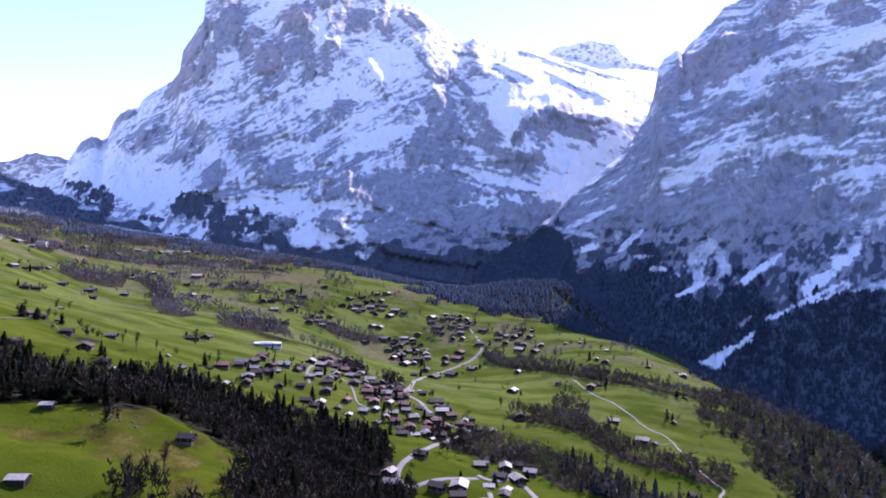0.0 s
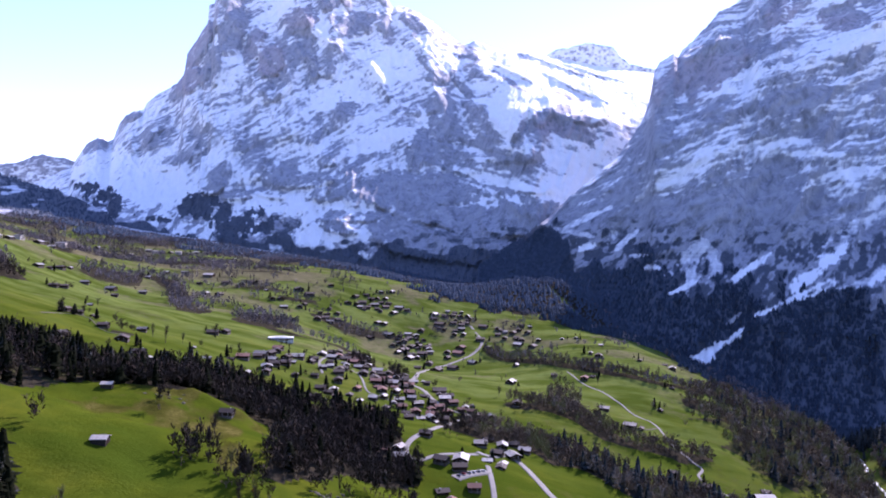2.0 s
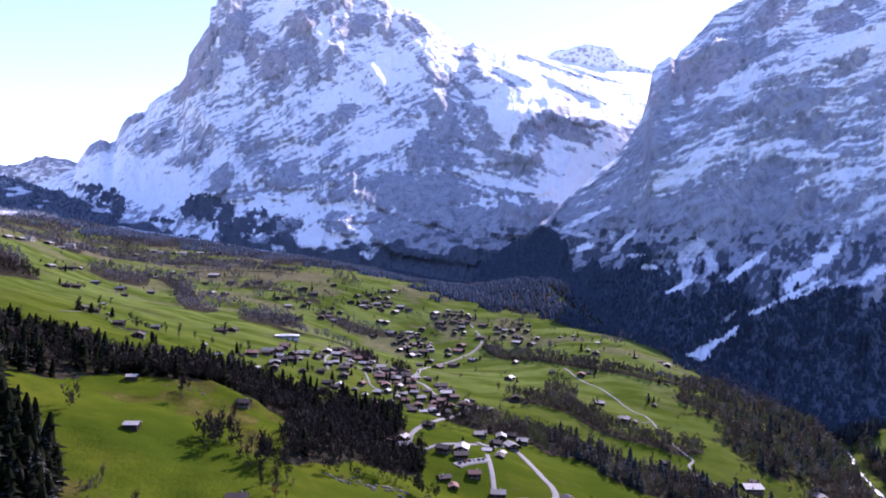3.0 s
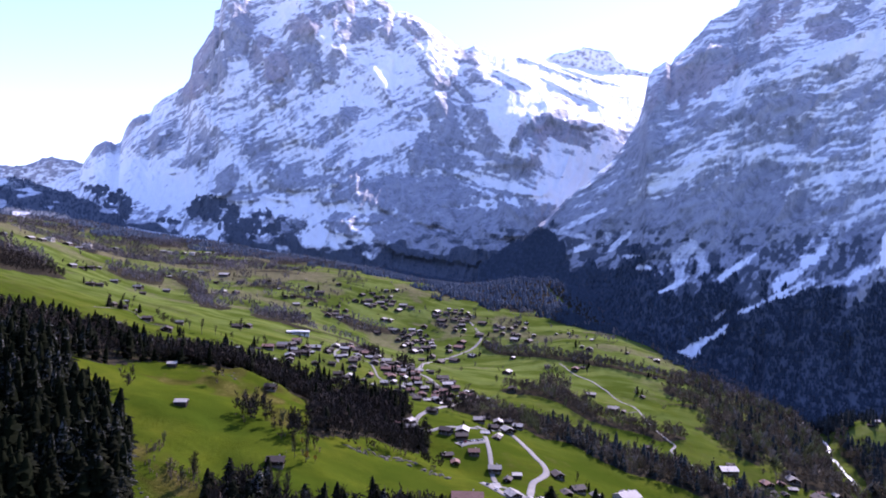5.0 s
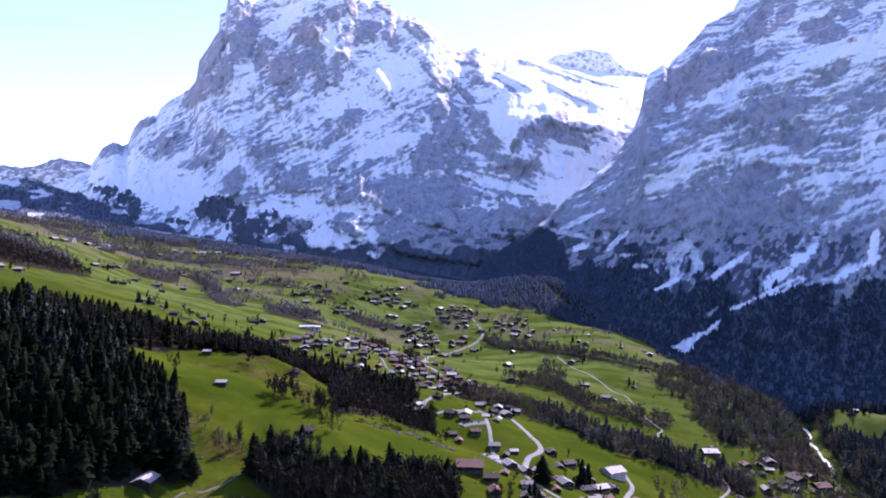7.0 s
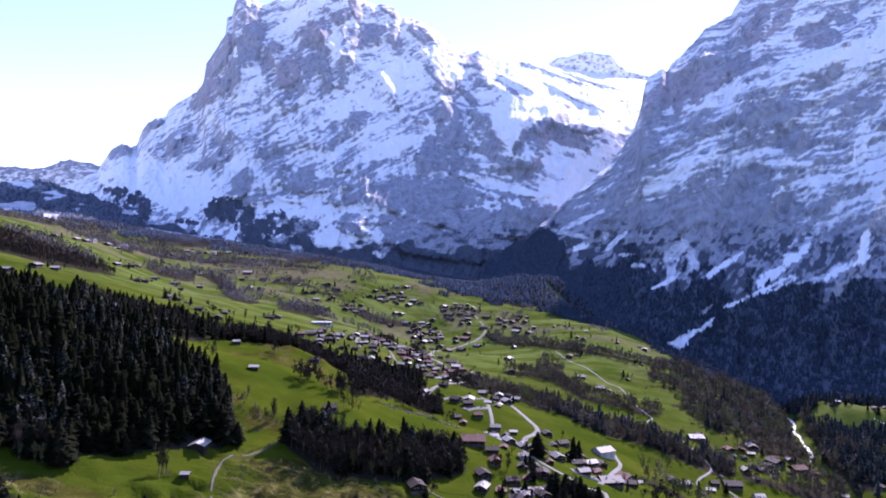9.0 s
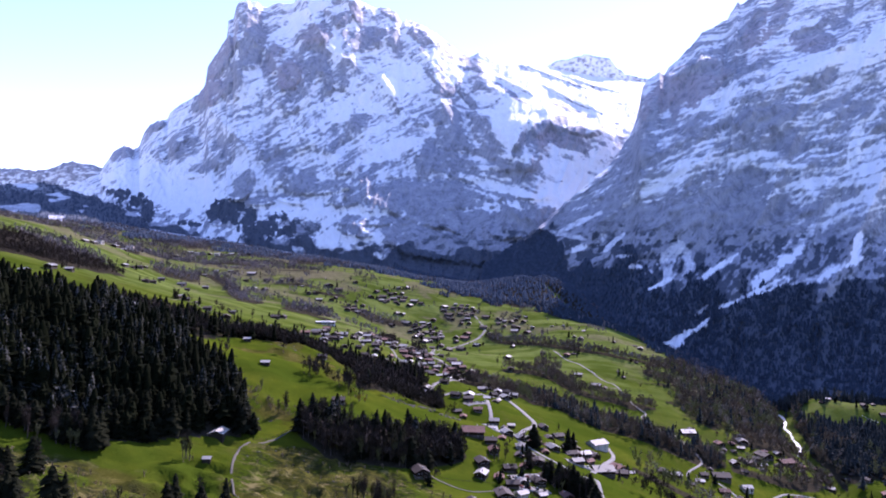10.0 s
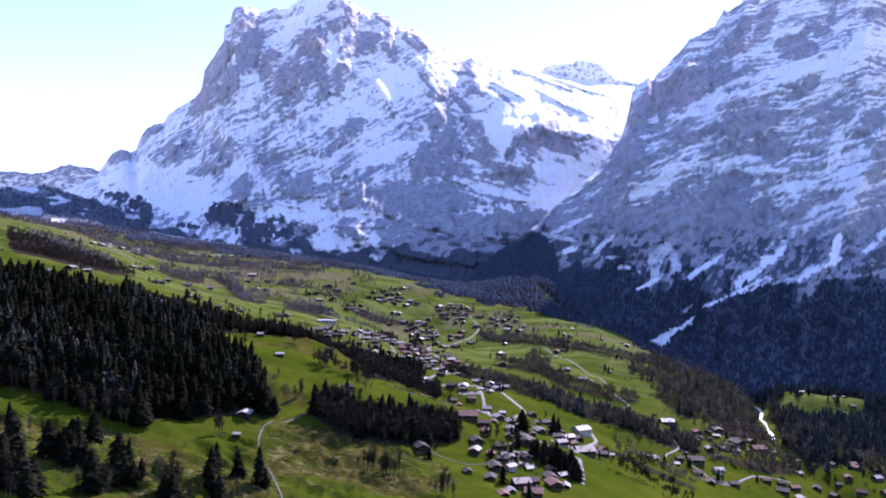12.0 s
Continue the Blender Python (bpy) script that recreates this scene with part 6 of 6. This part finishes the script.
def build_houses():
    rnd = random.Random(5)
    made = {}
    for hamlet in HAMLETS:
        base = rnd.uniform(-25, 25)
        for x, y, l, kind in hamlet:
            turn = base + rnd.choice((0, 90, 180, 270, 0)) + rnd.uniform(-14, 14)
            if hamlet is MEADOW_BARNS or hamlet is MEADOW_HUTS:
                turn = rnd.uniform(-12, 12) + (98 if l == 16 else 0)
            key = (kind, 8 if l < 10 else 13 if l < 17 else 20, 0 if y < 560 else 1 if y < 1050 else 2)
            size = l / key[1] * (0.72 if hamlet in (RIVER_HAMLET, RIVER_HAMLET_OUTER) else 0.9)
            if key not in made:
                roof, wall_skin, base_skin, label, name, storeys = KINDS[kind]
                if key[1] == 8:
                    storeys = max(1, storeys - 1) if kind != 3 else 1.4
                made[key] = build_chalet(key[1], roof, wall_skin, base_skin if storeys > 1 else None, label, name, storeys, kind != 3, kind in (0, 1, 4) and storeys > 1, sparse=key[2])
                made[key]["group"] = "houses of the valley"
                made[key].matrix_basis = house_pose(x, y, turn, 1.0)
            else:
                copy_thing(made[key], house_pose(x, y, turn, size))
    # closely built core of the village: more houses in the gaps
    taken = [(x, y, l) for hamlet in HAMLETS for x, y, l, _ in hamlet]
    core = [(-160, 740), (-112, 640), (-60, 640), (-10, 640), (35, 690), (60, 740), (25, 800), (-15, 890), (-120, 905), (-185, 840)]
    tries = 0
    while len(taken) < len(YARDS) + 120 and tries < 4000:
        tries += 1
        if tries % 5 < 2:
            x, y = rnd.uniform(-185, 60), rnd.uniform(635, 905)
            if not inside(np.array([x]), np.array([y]), core)[0]:
                continue
        else:
            cx, cy, cl = taken[rnd.randrange(64)]
            x, y = cx + rnd.uniform(-26, 26), cy + rnd.uniform(-26, 26)
        if x < 0 and y < 300:
            continue
        l = rnd.uniform(7, 12.5)
        if any(math.hypot(x - a, y - b) < 0.62 * (l + c) + 1.0 for a, b, c in taken) or min(float(near_line(np.array([x]), np.array([y]), way)[0]) for way in ROAD_WAYS) < 0.6 * l + 3:
            continue
        taken.append((x, y, l))
        key = (rnd.choice((0, 0, 0, 1, 2)), 8 if l < 10 else 13, 1)
        if key not in made:
            key = (0, 13, 1)
        copy_thing(made[key], house_pose(x, y, rnd.choice((0, 90, 180, 270)) + rnd.uniform(-20, 20), l / key[1] * 0.95))
    for cx, cy, rx, ry, count in VILLAGE_QUARTERS:
        for _ in range(8 * count):
            a, r = rnd.uniform(0, math.tau), rnd.uniform(0, 1) ** 0.5
            x, y, l = cx + rx * r * math.cos(a), cy + ry * r * math.sin(a), rnd.uniform(8, 13)
            if count and not any(math.hypot(x - p, y - q) < 0.6 * (l + c) + 1.0 for p, q, c in taken) and min(float(near_line(np.array([x]), np.array([y]), way)[0]) for way in ROAD_WAYS) > 0.6 * l + 3:
                taken.append((x, y, l))
                key = (rnd.choice((0, 0, 0, 1, 2)), 13, 1 if y < 1050 else 2)
                copy_thing(made[key if key in made else (0, 13, key[2])], house_pose(x, y, rnd.choice((0, 90, 180, 270)) + rnd.uniform(-20, 20), l / 11))
                count -= 1
    hotel = build_hotel(38, 15, 2, "hotel", "long white hotel with a flat pale roof on the meadow", WHITEWASH)
    hotel.matrix_basis = house_pose(-252, 968, 12)
    shed = build_chalet(19, WHITEWASH, PLASTER, None, "low white-roofed shed on the meadow edge", "shed", 1, False, False, 0.12)
    shed.matrix_basis = house_pose(161, 603, -10)


build_houses()

# ---- yards, walls, cars and small things ----
TARMAC_YARDS = [((44, 200), (72, 222), 13), ((46, 186), (74, 192), 8), ((28, 330), (50, 318), 9), ((58, 326), (76, 328), 8), ((106, 292), (132, 298), 9), ((118, 330), (136, 326), 9), ((322, 426), (362, 438), 8), ((14, 466), (42, 496), 9)]
for a, b, width in TARMAC_YARDS:
    mid = ((a[0] + b[0]) / 2, (a[1] + b[1]) / 2)
    tagged(ribbon("pavement", [a, mid, b], width, 0.5, ASPHALT), "pale paved yard between the houses", "pavement", kind="structure")

WHITE_PAINT = plain_material("white_car_paint", (0.55, 0.55, 0.55), (0.65, 0.65, 0.65), 2.0, 0.25, 0.6)
DARK_PAINT = plain_material("dark_car_paint", (0.03, 0.032, 0.04), (0.06, 0.062, 0.07), 2.0, 0.25, 0.6)
RED_PAINT = plain_material("red_car_paint", (0.25, 0.03, 0.02), (0.32, 0.05, 0.03), 2.0, 0.25, 0.6)
RUBBER = plain_material("tyre_rubber", (0.015, 0.015, 0.015), (0.03, 0.03, 0.03), 3.0)
STEEL = plain_material("galvanised_steel", (0.30, 0.30, 0.31), (0.42, 0.42, 0.43), 3.0, 0.5, 0.5, 0.0, 0.6)
FILM = plain_material("white_bale_film", (0.65, 0.65, 0.63), (0.78, 0.78, 0.76), 2.0, 0.5)
ROCK = plain_material("grey_boulder", (0.045, 0.040, 0.028), (0.11, 0.10, 0.072), 0.8)


def build_car(paint, label):
    root = new("car")
    bm = boxes((-2.1, -0.85, 0.32, 2.1, 0.85, 0.86))
    bmesh.ops.bevel(bm, geom=bm.edges[:], offset=0.14, segments=2, affect="EDGES")
    part("body", bm, paint, root)
    bm = bmesh.new()
    lo = [bm.verts.new(c) for c in ((-1.7, -0.76, 0.85), (1.0, -0.76, 0.85), (1.0, 0.76, 0.85), (-1.7, 0.76, 0.85))]
    hi = [bm.verts.new(c) for c in ((-1.3, -0.62, 1.42), (0.35, -0.62, 1.42), (0.35, 0.62, 1.42), (-1.3, 0.62, 1.42))]
    v = lo + hi
    for q in ((4, 5, 6, 7), (0, 1, 5, 4), (1, 2, 6, 5), (2, 3, 7, 6), (3, 0, 4, 7)):
        bm.faces.new([v[i] for i in q])
    part("cabin", bm, PANE, root, "dark glazed cabin")
    part("roof_panel", boxes((-1.28, -0.6, 1.42, 0.33, 0.6, 1.47)), paint, root)
    for x in (-1.3, 1.3):
        for y in (-0.78, 0.78):
            bm = bmesh.new()
            bmesh.ops.create_cone(bm, cap_ends=True, segments=12, radius1=0.33, radius2=0.33, depth=0.22, matrix=pose(x, y, 0.33, 90, 0, 0))
            wheel = part("wheel", bm, RUBBER, root)
            bm = bmesh.new()
            bmesh.ops.create_cone(bm, cap_ends=True, segments=10, radius1=0.2, radius2=0.2, depth=0.25, matrix=pose(x, y, 0.33, 90, 0, 0))
            part("rim", bm, STEEL, wheel, "pale metal rim")
    return tagged(root, label, "car", "parked cars")


def build_cars():
    rnd = random.Random(21)
    protos = [build_car(WHITE_PAINT, "white parked car in a village yard"), build_car(DARK_PAINT, "dark parked car in a village yard"), build_car(RED_PAINT, "red parked car in a village yard")]
    spots = []
    for a, b, width in TARMAC_YARDS:
        d = Vector((b[0] - a[0], b[1] - a[1]))
        n = max(2, int(d.length / 6.5))
        turn = math.degrees(math.atan2(d.y, d.x)) + 90
        for k in range(n):
            u = (k + 0.7) / (n + 0.4)
            spots.append((a[0] + d.x * u, a[1] + d.y * u, turn + rnd.uniform(-8, 8)))
    for k, (x, y, turn) in enumerate(spots):
        m = Matrix.Translation((x, y, float(valley(x, y)) + 0.75)) @ pose(0, 0, 0, 0, 0, turn)
        if k < 3:
            protos[k].matrix_basis = m
        else:
            copy_thing(rnd.choice(protos), m)


def build_pylon(x, y, tall=11.0):
    """A lattice mast: four legs, rings and braces."""
    root = new("lattice_mast")
    half = lambda z: 1.5 * (1 - z / tall) + 0.3
    for sx, sy in ((-1, -1), (1, -1), (1, 1), (-1, 1)):
        v, f = cone_tris((sx * half(0), sy * half(0), -1), (sx * half(tall), sy * half(tall), tall), 0.11, 0.07, 4, None)
        ob = new("leg", tri_mesh("leg", v, f, STEEL))
        ob.parent = root
    steps = [tall * k / 6 for k in range(7)]
    corners = ((-1, -1), (1, -1), (1, 1), (-1, 1))
    for z0, z1 in zip(steps[:-1], steps[1:]):
        rungs = []
        for k in range(4):
            (ax, ay), (bx, by) = corners[k], corners[(k + 1) % 4]
            rungs.append(cone_tris((ax * half(z0), ay * half(z0), z0), (bx * half(z1), by * half(z1), z1), 0.06, 0.06, 3, None))
            rungs.append(cone_tris((ax * half(z1), ay * half(z1), z1), (bx * half(z1), by * half(z1), z1), 0.06, 0.06, 3, None))
        v, f = gather(rungs)
        ob = new("brace", tri_mesh("brace", v, f, STEEL))
        ob.parent = root
    for z in (tall * 0.82, tall * 0.98):
        v, f = cone_tris((-2.6, 0, z), (2.6, 0, z), 0.1, 0.1, 4, None)
        ob = new("crossarm", tri_mesh("crossarm", v, f, STEEL))
        ob.parent = root
    root.matrix_basis = Matrix.Translation((x, y, float(valley(x, y)))) @ pose(0, 0, 0, 0, 0, 25)
    return tagged(root, "grey steel lattice mast among dark trees", "mast")


def build_bales():
    bm = bmesh.new()
    bmesh.ops.create_cone(bm, cap_ends=True, segments=16, radius1=0.75, radius2=0.75, depth=1.5, matrix=pose(0, 0, 0.7, 90, 0, 0))
    bmesh.ops.bevel(bm, geom=[e for e in bm.edges if e.is_boundary or len(e.link_faces) == 2 and abs(e.link_faces[0].normal.dot(e.link_faces[1].normal)) < 0.3], offset=0.12, segments=2, affect="EDGES")
    me = bpy.data.meshes.new("hay_bale")
    bm.to_mesh(me)
    bm.free()
    me.materials.append(FILM)
    for k in range(7):
        x, y = 760 + 3.4 * k, 860 - 3.2 * k
        ob = new("hay_bale", me)
        ob.matrix_basis = Matrix.Translation((x, y, float(valley(x, y)))) @ pose(0, 0, 0, 0, 0, 30 + 9 * k)
        tagged(ob, "round hay bale wrapped in white film", "hay bale", "row of hay bales")


def build_boulders():
    """Outcrops and loose stones on the rough pasture beside the track."""
    rng = np.random.default_rng(31)
    pieces = []
    for cx, cy, rx, ry, n in ((-135, 137, 26, 10, 14), (-108, 122, 22, 14, 8), (-170, 20, 24, 16, 8), (-192, 400, 14, 9, 14), (-205, 402, 10, 6, 8), (-165, 190, 12, 10, 12), (-66, 318, 9, 3, 16), (-50, 330, 10, 4, 26), (-30, 336, 10, 4, 26), (-10, 322, 9, 4, 22)):
        for _ in range(n):
            x, y, r = rng.normal(cx, rx * 0.6), rng.normal(cy, ry * 0.6), (0.3 + 1.1 * rng.random() ** 2) * (1.7 if -80 < cx and cy > 300 else 1.0)
            bm = bmesh.new()
            bmesh.ops.create_icosphere(bm, subdivisions=1, radius=r)
            v = np.array([q.co for q in bm.verts]) * (rng.uniform(0.6, 1.35, (len(bm.verts), 1))) * (1.3, 1.0, 0.7) + (x, y, float(valley(x, y)) - 0.1 * r)
            pieces.append((list(v), [tuple(q.index for q in face.verts) for face in bm.faces]))
            bm.free()
    v, f = gather(pieces)
    tagged(new("boulders", tri_mesh("boulders", v, f, ROCK)), "scattered grey boulders on rough pasture", "boulders", kind="stuff")


def build_fence(way, label):
    """Wooden posts with two rails along a path."""
    p = curve_way(way, 4.0)
    root = new("fence")
    z = valley(p[:, 0], p[:, 1])
    bm_post = boxes((-0.09, -0.09, -0.4, 0.09, 0.09, 1.15))
    first = part("post", bm_post, WEATHERED, root)
    first.location = (p[0][0], p[0][1], z[0])
    for q, h in zip(p[1:], z[1:]):
        ob = new("post", first.data)
        ob.parent, ob.location = root, (q[0], q[1], h)
    for level in (0.55, 1.0):
        pieces = [cone_tris((*a, ha + level), (*b, hb + level), 0.06, 0.06, 4, None) for a, b, ha, hb in zip(p[:-1], p[1:], z[:-1], z[1:])]
        v, f = gather(pieces)
        ob = new("rail", tri_mesh("rail", v, f, WEATHERED))
        ob.parent = root
    return tagged(root, label, "fence")


build_cars()
build_pylon(-236, -62)
build_bales()
build_boulders()
build_fence([(-24, 184), (-13, 172), (8, 178), (34, 188)], "wooden rail fence along the grassy lane")
build_fence([(-100, 232), (-116, 218), (-134, 190), (-150, 160)], "wooden rail fence beside the farm track")
